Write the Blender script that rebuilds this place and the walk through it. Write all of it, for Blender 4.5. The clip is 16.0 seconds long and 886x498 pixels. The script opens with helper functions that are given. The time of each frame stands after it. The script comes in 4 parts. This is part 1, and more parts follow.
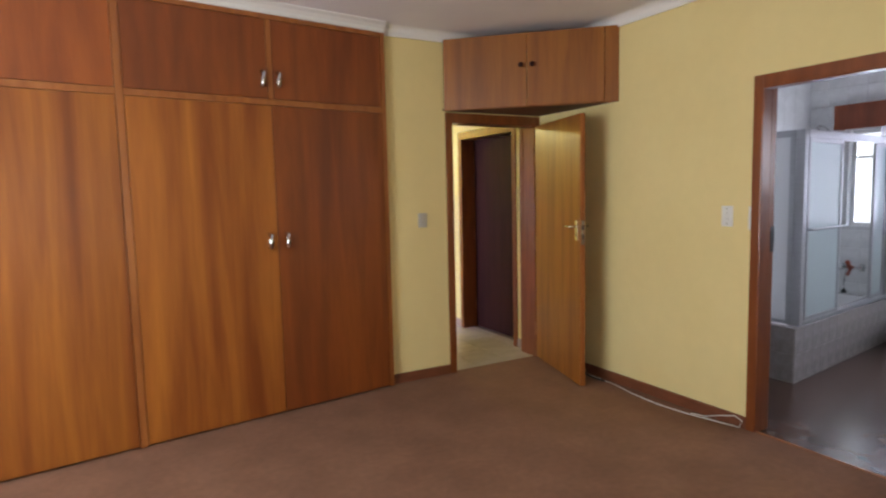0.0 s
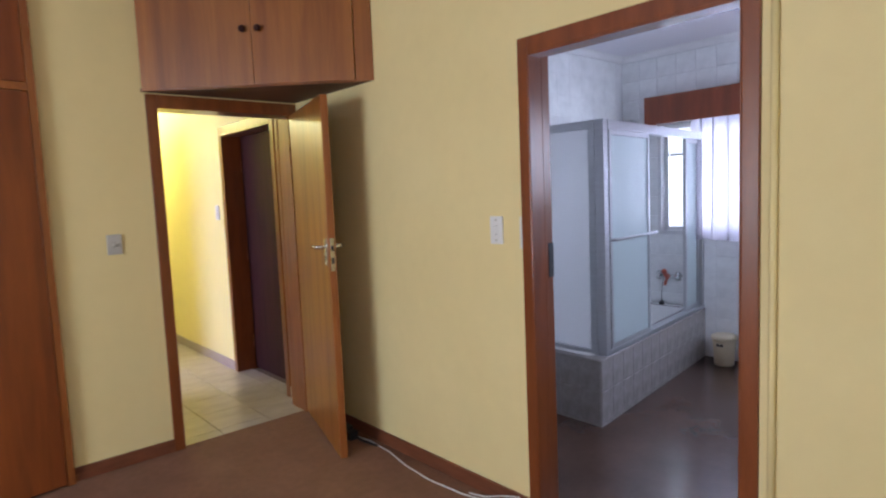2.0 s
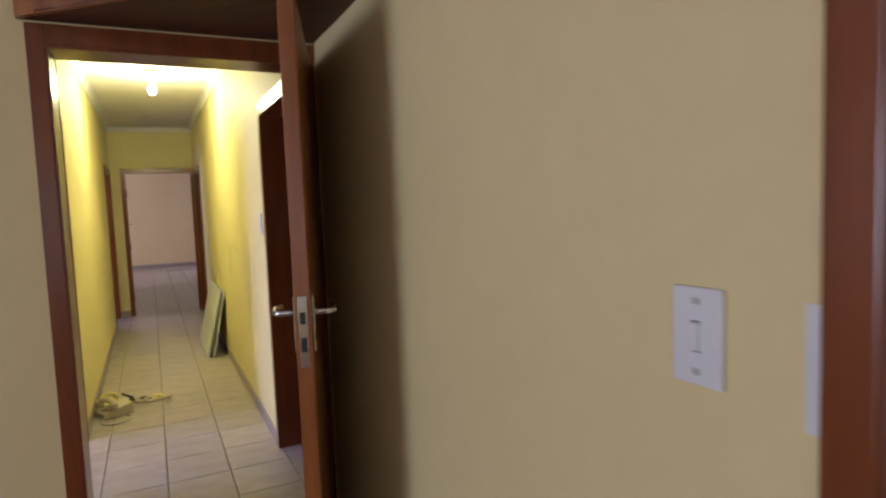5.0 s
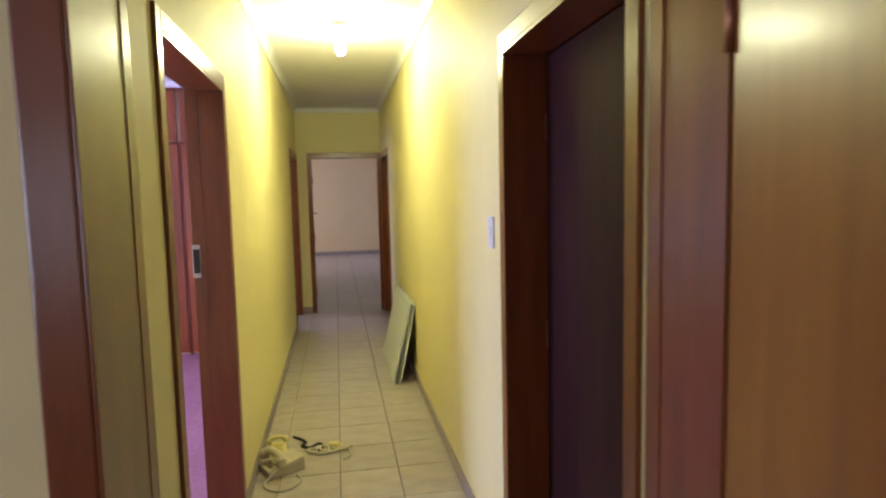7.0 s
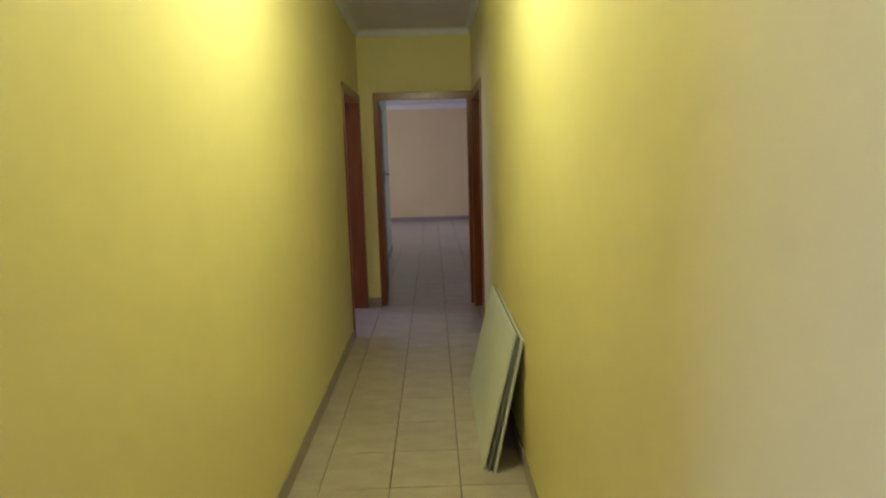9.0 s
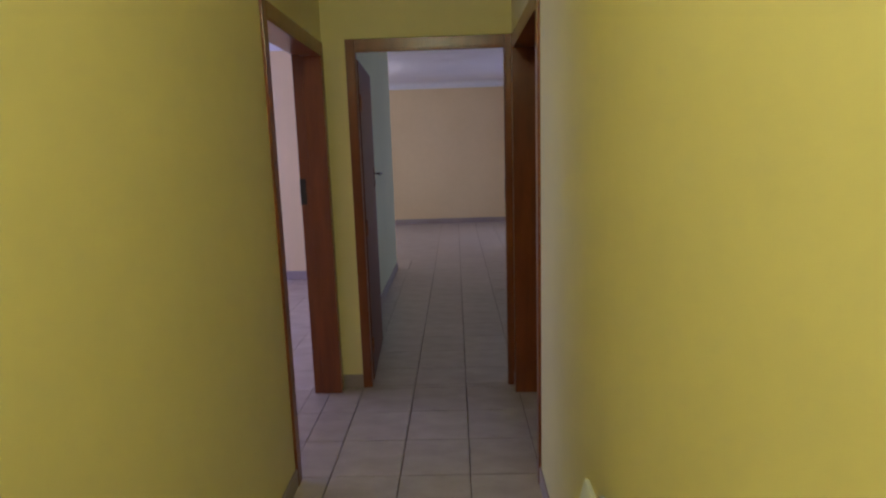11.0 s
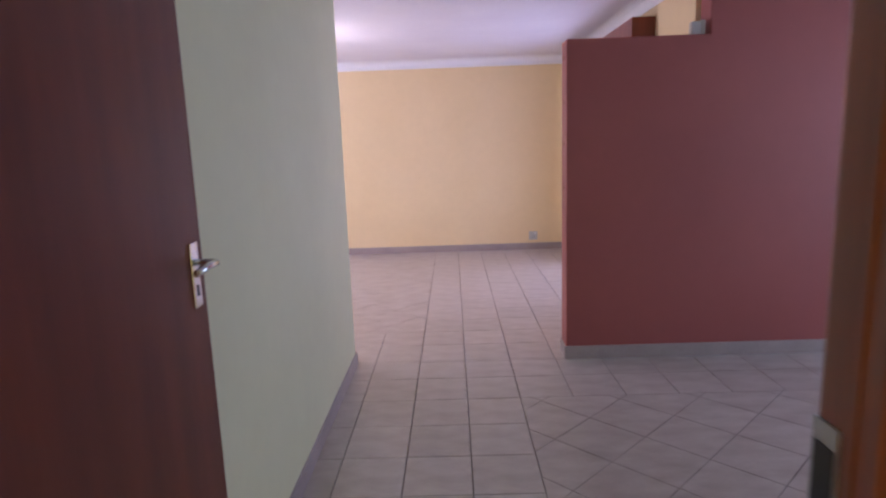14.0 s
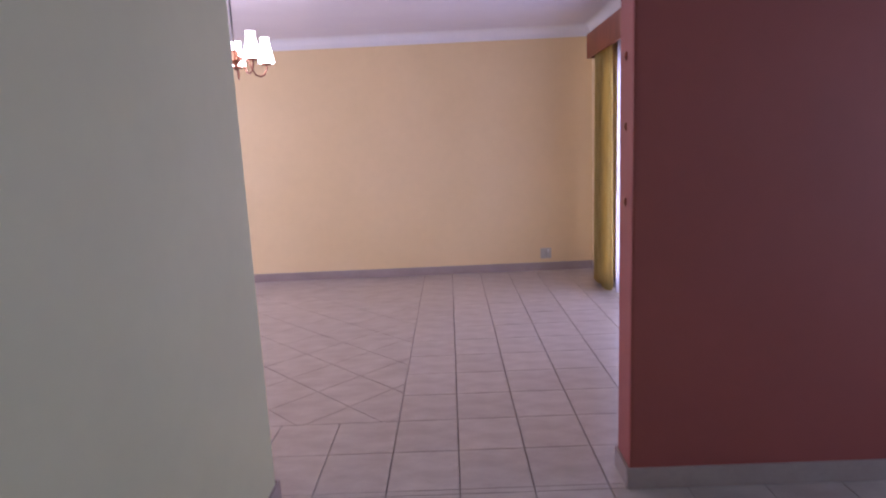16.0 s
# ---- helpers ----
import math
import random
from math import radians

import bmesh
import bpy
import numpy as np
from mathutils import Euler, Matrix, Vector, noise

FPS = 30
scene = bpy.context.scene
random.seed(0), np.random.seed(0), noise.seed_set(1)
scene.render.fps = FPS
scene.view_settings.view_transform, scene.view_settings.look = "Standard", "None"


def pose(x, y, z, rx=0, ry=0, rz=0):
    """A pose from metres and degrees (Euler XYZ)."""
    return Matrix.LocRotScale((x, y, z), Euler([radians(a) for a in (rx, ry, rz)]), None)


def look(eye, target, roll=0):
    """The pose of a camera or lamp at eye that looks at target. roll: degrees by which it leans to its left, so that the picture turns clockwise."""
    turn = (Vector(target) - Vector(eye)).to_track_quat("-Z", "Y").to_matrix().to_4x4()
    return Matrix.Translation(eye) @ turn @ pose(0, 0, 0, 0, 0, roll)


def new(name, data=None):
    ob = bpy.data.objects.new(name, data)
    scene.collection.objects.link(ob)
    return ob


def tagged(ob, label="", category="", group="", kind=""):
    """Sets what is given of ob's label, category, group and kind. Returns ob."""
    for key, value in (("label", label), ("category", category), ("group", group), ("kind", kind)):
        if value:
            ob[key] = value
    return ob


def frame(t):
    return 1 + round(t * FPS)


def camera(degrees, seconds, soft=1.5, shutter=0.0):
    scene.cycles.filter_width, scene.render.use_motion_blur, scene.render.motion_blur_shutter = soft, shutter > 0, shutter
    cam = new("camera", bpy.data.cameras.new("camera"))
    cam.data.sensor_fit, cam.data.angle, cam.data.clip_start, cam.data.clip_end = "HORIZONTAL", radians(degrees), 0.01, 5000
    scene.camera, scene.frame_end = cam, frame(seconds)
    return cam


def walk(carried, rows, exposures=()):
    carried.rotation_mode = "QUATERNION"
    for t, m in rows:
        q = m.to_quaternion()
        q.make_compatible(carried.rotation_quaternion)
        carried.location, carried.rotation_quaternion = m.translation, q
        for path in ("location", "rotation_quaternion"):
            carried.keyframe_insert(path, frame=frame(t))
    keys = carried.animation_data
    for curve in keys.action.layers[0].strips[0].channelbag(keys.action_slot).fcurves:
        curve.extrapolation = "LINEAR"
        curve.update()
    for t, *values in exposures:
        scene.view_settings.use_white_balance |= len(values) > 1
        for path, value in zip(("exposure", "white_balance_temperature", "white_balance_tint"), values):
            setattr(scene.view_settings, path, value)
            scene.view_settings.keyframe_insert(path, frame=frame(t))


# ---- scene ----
cam = camera(73.3, 16.0, soft=2.2, shutter=0.3)
PATH = [
    (0, (-3.269, -4.099, 1.463), (-2.296, -2.362, 1.273), -1.3),
    (0.5, (-3.054, -3.987, 1.456), (-1.919, -2.351, 1.268), -1.6),
    (1, (-2.757, -3.89, 1.46), (-1.518, -2.332, 1.27), -1.8),
    (1.5, (-2.365, -3.801, 1.464), (-1.073, -2.286, 1.273), -2.1),
    (2, (-1.951, -3.645, 1.453), (-0.637, -2.149, 1.268), -2.4),
    (2.5, (-1.523, -3.473, 1.448), (-0.202, -1.982, 1.263), -2.6),
    (3, (-1.159, -3.294, 1.454), (0.151, -1.794, 1.268), -2.8),
    (3.5, (-0.885, -3.104, 1.448), (0.397, -1.58, 1.267), -2.7),
    (4, (-0.71, -2.91, 1.444), (0.474, -1.307, 1.274), -2.5),
    (4.5, (-0.614, -2.666, 1.444), (0.391, -0.944, 1.287), -2.2),
    (5, (-0.613, -2.323, 1.46), (0.263, -0.531, 1.303), -2.2),
    (7.5, (-0.566, -0.29, 1.521), (-0.328, 1.686, 1.332), -1.2),
    (8, (-0.501, 0.207, 1.49), (-0.348, 2.189, 1.273), -1.3),
    (8.5, (-0.432, 0.764, 1.474), (-0.353, 2.743, 1.2), -1.4),
    (11, (-0.331, 3.686, 1.478), (-0.38, 5.657, 1.14), -1.8),
    (11.5, (-0.367, 4.272, 1.474), (-0.425, 6.243, 1.138), -1.6),
    (12, (-0.378, 4.76, 1.536), (-0.439, 6.728, 1.187), -2.0),
    (12.5, (-0.396, 5.346, 1.568), (-0.456, 7.313, 1.214), -1.8),
    (13, (-0.383, 5.9, 1.547), (-0.443, 7.868, 1.195), -1.8),
    (13.5, (-0.338, 6.35, 1.543), (-0.394, 8.319, 1.194), -1.9),
    (14, (-0.351, 6.805, 1.539), (-0.39, 8.775, 1.192), -2.0),
    (14.5, (-0.356, 7.252, 1.529), (-0.382, 9.221, 1.179), -2.1),
    (15, (-0.356, 7.685, 1.516), (-0.376, 9.654, 1.166), -2.1),
    (15.5, (-0.297, 8.128, 1.485), (-0.326, 10.098, 1.145), -2.7),
    (16, (-0.29, 8.536, 1.473), (-0.321, 10.506, 1.131), -2.6),
]
EXPOSURES = [(0, -0.22, 6700, 10), (1, 0.08, 6100, 12), (2, -0.1, 5900, 14), (3, -0.38, 5700, 17), (3.5, -0.42, 5600, 18), (4.2, -0.38, 5600, 18), (5, -0.68, 5600, 22), (7.5, -0.6, 5300, 17), (8.0, -0.7, 5300, 15), (8.7, -1.1, 5300, 14), (11, -1.2, 5200, 20), (12, -0.8, 5000, 27), (12.5, -0.75, 5050, 27), (13, -0.6, 5100, 27), (13.5, -0.15, 5300, 30), (14.5, 0.38, 5450, 32), (15.2, 0.15, 5450, 34), (16, -0.18, 5450, 36)]
walk(cam, [(t, look(eye, target, roll)) for t, eye, target, roll in PATH], EXPOSURES)

# ---------------------------------------------------------------- light
world = bpy.data.worlds.new("sky")
scene.world = world
world.use_nodes = True
wn = world.node_tree
sky = wn.nodes.new("ShaderNodeTexSky")
sky.sky_type = "NISHITA"
sky.sun_disc = False
sky.sun_elevation = radians(50)
sky.sun_rotation = radians(200)
wn.links.new(sky.outputs[0], wn.nodes["Background"].inputs[0])
wn.nodes["Background"].inputs[1].default_value = 0.12
sun = new("sun", bpy.data.lights.new("sun", "SUN"))
sun.data.energy, sun.data.angle, sun.data.color = 3.0, radians(0.5), (1, 0.95, 0.87)
sun.matrix_world = look((0, 0, 20), (4, 11, 0))


def window_light(name, eye, target, w, h, watts, color):
    lamp = new(name, bpy.data.lights.new(name, "AREA"))
    lamp.data.shape, lamp.data.size, lamp.data.size_y = "RECTANGLE", w, h
    lamp.data.energy, lamp.data.color = watts, color
    lamp.matrix_world = look(eye, target)
    return lamp


DAY = (0.93, 0.97, 1.0)
window_light("bedroom_daylight", (-3.0, -5.66, 1.45), (-3.0, 0, 1.45), 2.6, 1.3, 24, DAY)
window_light("bedroom_side_daylight", (-5.26, -2.0, 1.4), (0, -2.0, 1.4), 1.8, 1.4, 118, (0.88, 0.94, 1.0))
window_light("bathroom_daylight", (3.25, -1.66, 1.55), (0, -1.66, 1.45), 1.3, 1.1, 58, (0.80, 0.85, 1.0))
# Added fill light on the unseen south side, only to brighten the bathroom.
window_light("bathroom_fill_light", (1.7, -3.45, 1.6), (1.7, 0, 1.3), 1.4, 0.8, 28, (0.78, 0.83, 1.0))
window_light("pink_room_daylight", (-5.06, 2.4, 1.45), (0, 2.4, 1.45), 2.2, 1.3, 275, (0.64, 0.65, 1.0))
window_light("left_room_daylight", (-4.46, 8.25, 1.4), (0, 8.25, 1.4), 2.1, 1.4, 122, (0.64, 0.62, 1.0))
window_light("lounge_daylight", (1.38, 13.25, 1.15), (-2, 13.25, 1.15), 2.0, 2.0, 68, (0.86, 0.9, 1.0))
# Added fill light from the unseen west end, lifts the lounge overall.
window_light("lounge_fill_light", (-5.06, 13.2, 1.4), (0, 13.2, 1.4), 2.2, 1.4, 88, (0.95, 0.92, 1.0))
window_light("hall_daylight", (4.56, 9.0, 1.4), (0, 9.0, 1.4), 1.6, 1.3, 46, (0.74, 0.87, 1.0))


def lamp_point(name, place, watts, color, radius):
    lamp = new(name, bpy.data.lights.new(name, "POINT"))
    lamp.data.energy, lamp.data.color, lamp.data.shadow_soft_size = watts, color, radius
    lamp.location = place
    return lamp


lamp_point("corridor_bulb", (-0.52, 3.4, 2.50), 76, (0.99, 0.93, 0.41), 0.05)


# ---------------------------------------------------------------- materials
def material(name, color, rough=0.5, metal=0.0, second=None, scale=8.0, stretch=(1, 1, 1), bump=0.0, bump_scale=120.0,
             vary=0.0, emit=0.0, fine=0.12, spec=0.5, coords="Object", coat=0.0, swirl=0.0):
    m = bpy.data.materials.new(name)
    m.use_nodes = True
    nt = m.node_tree
    n, l = nt.nodes, nt.links
    p = n["Principled BSDF"]
    p.inputs["Roughness"].default_value = rough
    p.inputs["Metallic"].default_value = metal
    p.inputs["Specular IOR Level"].default_value = spec
    p.inputs["Coat Weight"].default_value = coat
    p.inputs["Coat Roughness"].default_value = 0.22
    tc = n.new("ShaderNodeTexCoord")
    mp = n.new("ShaderNodeMapping")
    mp.inputs["Scale"].default_value = stretch
    l.new(tc.outputs[coords], mp.inputs[0])
    big = n.new("ShaderNodeTexNoise")
    big.inputs["Scale"].default_value = scale
    big.inputs["Detail"].default_value = 6
    big.inputs["Distortion"].default_value = swirl
    l.new(mp.outputs[0], big.inputs["Vector"])
    small = n.new("ShaderNodeTexNoise")
    small.inputs["Scale"].default_value = scale * 9
    small.inputs["Detail"].default_value = 4
    l.new(mp.outputs[0], small.inputs["Vector"])
    ramp = n.new("ShaderNodeMapRange")
    ramp.inputs["From Min"].default_value, ramp.inputs["From Max"].default_value = 0.32, 0.68
    l.new(big.outputs["Fac"], ramp.inputs["Value"])
    mix = n.new("ShaderNodeMix")
    mix.data_type = "RGBA"
    mix.inputs["A"].default_value = (*color, 1)
    mix.inputs["B"].default_value = (*(second or [c * 0.93 for c in color]), 1)
    l.new(ramp.outputs[0], mix.inputs["Factor"])
    hsv = n.new("ShaderNodeHueSaturation")
    val = n.new("ShaderNodeMapRange")
    val.inputs["To Min"].default_value, val.inputs["To Max"].default_value = 1 - fine, 1 + fine
    l.new(small.outputs["Fac"], val.inputs["Value"])
    last = val.outputs[0]
    if vary:
        info = n.new("ShaderNodeObjectInfo")
        per = n.new("ShaderNodeMapRange")
        per.inputs["To Min"].default_value, per.inputs["To Max"].default_value = 1 - vary, 1 + vary
        l.new(info.outputs["Random"], per.inputs["Value"])
        mul = n.new("ShaderNodeMath")
        mul.operation = "MULTIPLY"
        l.new(last, mul.inputs[0])
        l.new(per.outputs[0], mul.inputs[1])
        last = mul.outputs[0]
    l.new(last, hsv.inputs["Value"])
    l.new(mix.outputs["Result"], hsv.inputs["Color"])
    l.new(hsv.outputs[0], p.inputs["Base Color"])
    if bump:
        bn = n.new("ShaderNodeTexNoise")
        bn.inputs["Scale"].default_value = bump_scale
        bn.inputs["Detail"].default_value = 3
        l.new(mp.outputs[0], bn.inputs["Vector"])
        b = n.new("ShaderNodeBump")
        b.inputs["Strength"].default_value = bump
        b.inputs["Distance"].default_value = 0.004
        l.new(bn.outputs["Fac"], b.inputs["Height"])
        l.new(b.outputs[0], p.inputs["Normal"])
    if emit:
        p.inputs["Emission Color"].default_value = (*color, 1)
        p.inputs["Emission Strength"].default_value = emit
    return m


GRAIN = (8, 8, 0.7)
M = {}
M["closet"] = material("closet veneer", (0.285, 0.073, 0.012), 0.4, second=(0.165, 0.038, 0.008), scale=1.1, stretch=GRAIN, vary=0.14, bump=0.04, fine=0.16, coat=0.08, swirl=0.4)
# Real flame figure; its paler gold also holds the window sheen as colour.
M["flame"] = material("flame figured veneer with painted sheen", (0.39, 0.13, 0.018), 0.4, second=(0.20, 0.047, 0.007), scale=1.1, stretch=(6.5, 6.5, 0.42), vary=0.12, bump=0.04, fine=0.18, coat=0.08, swirl=0.9)
M["door"] = material("door veneer", (0.33, 0.118, 0.018), 0.4, second=(0.21, 0.066, 0.011), scale=1.5, stretch=(8, 8, 0.6), vary=0.08, bump=0.05, fine=0.18, coat=0.25, swirl=0.6)
M["trim"] = material("varnished trim", (0.36, 0.125, 0.03), 0.34, second=(0.25, 0.075, 0.016), scale=2.0, stretch=(10, 10, 1.2), bump=0.05, fine=0.15, coat=0.2)
M["frame"] = material("varnished door frame", (0.235, 0.066, 0.016), 0.28, second=(0.165, 0.043, 0.011), scale=2.0, stretch=(10, 10, 1.2), bump=0.05, fine=0.15, coat=0.3)
M["darkdoor"] = material("dark stained door", (0.042, 0.013, 0.011), 0.5, second=(0.026, 0.008, 0.0075), scale=1.6, stretch=GRAIN, bump=0.05, fine=0.15, spec=0.12)
M["reddoor"] = material("mahogany stained door", (0.14, 0.034, 0.016), 0.4, second=(0.095, 0.022, 0.011), scale=1.6, stretch=GRAIN, bump=0.05, fine=0.15, spec=0.3)
M["underside"] = material("bare dark board", (0.12, 0.05, 0.02), 0.6, second=(0.08, 0.03, 0.012), scale=4, stretch=(1, 6, 1))
M["pelmet"] = material("pelmet wood", (0.25, 0.06, 0.020), 0.4, second=(0.16, 0.036, 0.012), scale=1.6, stretch=(8, 8, 0.8), fine=0.15)
M["yellow"] = material("cream yellow wall paint", (0.80, 0.67, 0.33), 0.7, second=(0.76, 0.63, 0.30), scale=1.5, bump=0.12, bump_scale=160, fine=0.03)
M["lemon"] = material("cream yellow corridor paint", (0.80, 0.72, 0.335), 0.6, second=(0.77, 0.69, 0.315), scale=1.2, bump=0.12, bump_scale=160, fine=0.03)
M["apricot"] = material("apricot wall paint", (0.80, 0.63, 0.35), 0.7, second=(0.77, 0.60, 0.32), scale=1.2, bump=0.12, bump_scale=160, fine=0.03)
M["pinkwall"] = material("pale pink wall paint", (0.82, 0.68, 0.50), 0.7, second=(0.79, 0.65, 0.47), scale=1.2, bump=0.12, bump_scale=160, fine=0.03)
M["greenwhite"] = material("greenish white wall paint", (0.68, 0.675, 0.43), 0.6, second=(0.64, 0.635, 0.40), scale=1.3, bump=0.12, bump_scale=150, fine=0.03)
M["red"] = material("terracotta red wall paint", (0.34, 0.09, 0.075), 0.55, second=(0.31, 0.08, 0.066), scale=1.4, bump=0.12, bump_scale=150, fine=0.04)
M["white"] = material("white paint", (0.80, 0.80, 0.80), 0.6, second=(0.76, 0.76, 0.765), scale=2, fine=0.02, bump=0.05)
M["ceiling"] = material("white ceiling paint", (0.78, 0.76, 0.80), 0.75, second=(0.74, 0.72, 0.77), scale=2, fine=0.02, bump=0.06)
M["carpet"] = material("brown carpet", (0.25, 0.125, 0.075), 0.95, second=(0.20, 0.098, 0.058), scale=3.0, bump=0.5, bump_scale=300, fine=0.2)
M["pinkcarpet"] = material("mauve carpet", (0.42, 0.20, 0.25), 0.95, second=(0.37, 0.17, 0.22), scale=3.0, bump=0.8, bump_scale=420, fine=0.3)
M["vinyl"] = material("brown vinyl floor", (0.105, 0.060, 0.043), 0.24, second=(0.075, 0.043, 0.032), scale=2.5, bump=0.06, bump_scale=60, fine=0.12)
M["tile"] = material("beige ceramic floor tile", (0.52, 0.465, 0.41), 0.28, second=(0.41, 0.35, 0.30), scale=5.0, stretch=(1, 2.0, 1), vary=0.05, bump=0.05, bump_scale=25, fine=0.08)
M["grout"] = material("dark grout", (0.20, 0.15, 0.13), 0.9, scale=20, fine=0.2)
M["skirttile"] = material("grey tile skirting", (0.38, 0.315, 0.29), 0.4, second=(0.33, 0.27, 0.25), scale=5, fine=0.1)
M["skirtwood"] = material("dark brown skirting", (0.19, 0.062, 0.028), 0.45, second=(0.14, 0.045, 0.02), scale=3, stretch=(2, 2, 12), fine=0.15)
M["walltile"] = material("white marbled wall tile", (0.86, 0.87, 0.87), 0.2, second=(0.74, 0.75, 0.75), scale=9, vary=0.03, bump=0.12, bump_scale=35, fine=0.07)
# Marbled grey, deepened so the colour holds the shade on the bath front.
M["surroundtile"] = material("grey marbled tile with painted front shade", (0.35, 0.325, 0.32), 0.25, second=(0.25, 0.23, 0.225), scale=14, vary=0.008, bump=0.1, bump_scale=35, fine=0.12)
M["wgrout"] = material("pale wall grout", (0.70, 0.70, 0.71), 0.85, scale=20, fine=0.1)
M["alu"] = material("brushed aluminium", (0.52, 0.53, 0.55), 0.38, metal=0.85, scale=6, stretch=(1, 1, 8), fine=0.08)
M["chrome"] = material("chrome", (0.72, 0.72, 0.72), 0.16, metal=1.0, scale=5, fine=0.03)
M["porcelain"] = material("white porcelain", (0.82, 0.82, 0.81), 0.12, scale=3, fine=0.02, second=(0.79, 0.79, 0.78))
M["plastic"] = material("white plastic", (0.78, 0.78, 0.76), 0.4, scale=6, fine=0.03)
M["greyplastic"] = material("grey plastic", (0.50, 0.49, 0.44), 0.45, scale=6, fine=0.04)
M["black"] = material("black plastic", (0.02, 0.02, 0.022), 0.4, scale=6, fine=0.1)
M["cream"] = material("cream plastic", (0.78, 0.68, 0.47), 0.4, scale=6, fine=0.03)
M["ivory"] = material("aged ivory plastic", (0.62, 0.56, 0.42), 0.4, second=(0.54, 0.48, 0.35), scale=12, fine=0.05)
M["yellowplastic"] = material("yellow plastic", (0.80, 0.72, 0.26), 0.4, scale=6, fine=0.05)
M["rubber"] = material("red rubber", (0.42, 0.08, 0.04), 0.45, scale=8, fine=0.1)
M["board"] = material("grey white sheet board", (0.76, 0.79, 0.82), 0.5, second=(0.70, 0.73, 0.76), scale=3, fine=0.05)
# Dark tone paints the shade in the gap between the leaning boards.
M["boardshade"] = material("dark board for the gap shade", (0.20, 0.21, 0.24), 0.7, scale=5, fine=0.15)
M["drape"] = material("mustard curtain cloth", (0.62, 0.47, 0.14), 0.85, second=(0.54, 0.40, 0.11), scale=4, stretch=(6, 6, 1), bump=0.4, bump_scale=300, fine=0.12)
M["brass"] = material("tarnished copper metal", (0.35, 0.16, 0.10), 0.35, metal=0.9, scale=8, fine=0.15)
M["bulb"] = material("lit milk glass", (1.0, 0.86, 0.72), 0.4, emit=14.0, fine=0.01)
M["tube"] = material("lit bulb glass", (1.0, 0.95, 0.80), 0.4, emit=40.0, fine=0.01)
M["outside"] = material("bright hazy outdoors", (0.95, 0.97, 1.0), 1.0, emit=0.8, scale=0.4, fine=0.02)
M["plaster"] = material("rough outer plaster", (0.55, 0.5, 0.42), 0.9, scale=3, fine=0.1)


def glass_mat(name, frost, tint, clear_part=0.0, through_part=0.5):
    m = bpy.data.materials.new(name)
    m.use_nodes = True
    n, l = m.node_tree.nodes, m.node_tree.links
    out = n["Material Output"]
    n.remove(n["Principled BSDF"])
    mix = n.new("ShaderNodeMixShader")
    gl = n.new("ShaderNodeBsdfGlossy")
    gl.inputs["Roughness"].default_value = 0.12 if frost else 0.03
    if frost:
        body = n.new("ShaderNodeMixShader")
        d = n.new("ShaderNodeBsdfDiffuse")
        d.inputs[0].default_value = (*tint, 1)
        tl = n.new("ShaderNodeBsdfTranslucent")
        tl.inputs[0].default_value = (*tint, 1)
        body.inputs[0].default_value = through_part
        l.new(d.outputs[0], body.inputs[1])
        l.new(tl.outputs[0], body.inputs[2])
        noi = n.new("ShaderNodeTexNoise")
        noi.inputs["Scale"].default_value = 140
        bp = n.new("ShaderNodeBump")
        bp.inputs["Strength"].default_value = 0.25
        bp.inputs["Distance"].default_value = 0.002
        l.new(noi.outputs[0], bp.inputs["Height"])
        l.new(bp.outputs[0], gl.inputs["Normal"])
        clear, soft = n.new("ShaderNodeBsdfTransparent"), n.new("ShaderNodeMixShader")
        clear.inputs[0].default_value = (*tint, 1)
        soft.inputs[0].default_value = clear_part
        l.new(body.outputs[0], soft.inputs[1])
        l.new(clear.outputs[0], soft.inputs[2])
        body = soft
    else:
        body = n.new("ShaderNodeBsdfTransparent")
        body.inputs[0].default_value = (*tint, 1)
    fr = n.new("ShaderNodeFresnel")
    fr.inputs[0].default_value = 1.45
    l.new(fr.outputs[0], mix.inputs[0])
    l.new(body.outputs[0], mix.inputs[1])
    l.new(gl.outputs[0], mix.inputs[2])
    l.new(mix.outputs[0], out.inputs[0])
    return m


def sheer_mat(name, tint, clear):
    m = bpy.data.materials.new(name)
    m.use_nodes = True
    n, l = m.node_tree.nodes, m.node_tree.links
    out = n["Material Output"]
    n.remove(n["Principled BSDF"])
    tl, d, tr = n.new("ShaderNodeBsdfTranslucent"), n.new("ShaderNodeBsdfDiffuse"), n.new("ShaderNodeBsdfTransparent")
    tl.inputs[0].default_value = d.inputs[0].default_value = (*tint, 1)
    a, b = n.new("ShaderNodeMixShader"), n.new("ShaderNodeMixShader")
    a.inputs[0].default_value = 0.35
    l.new(tl.outputs[0], a.inputs[1])
    l.new(d.outputs[0], a.inputs[2])
    wv = n.new("ShaderNodeTexNoise")
    wv.inputs["Scale"].default_value = 25
    mr = n.new("ShaderNodeMapRange")
    mr.inputs["To Min"].default_value, mr.inputs["To Max"].default_value = clear - 0.12, clear + 0.12
    l.new(wv.outputs[0], mr.inputs["Value"])
    l.new(mr.outputs[0], b.inputs[0])
    l.new(a.outputs[0], b.inputs[1])
    l.new(tr.outputs[0], b.inputs[2])
    l.new(b.outputs[0], out.inputs[0])
    return m


M["frost"] = glass_mat("frosted sliding glass", True, (0.84, 0.95, 0.96), 0.24)
M["milk"] = glass_mat("milky end glass", True, (0.98, 0.98, 0.99), 0.22, 0.75)
M["glass"] = glass_mat("window glass", False, (0.96, 0.98, 0.98))
M["sheer"] = sheer_mat("white sheer net", (0.47, 0.44, 0.51), 0.09)
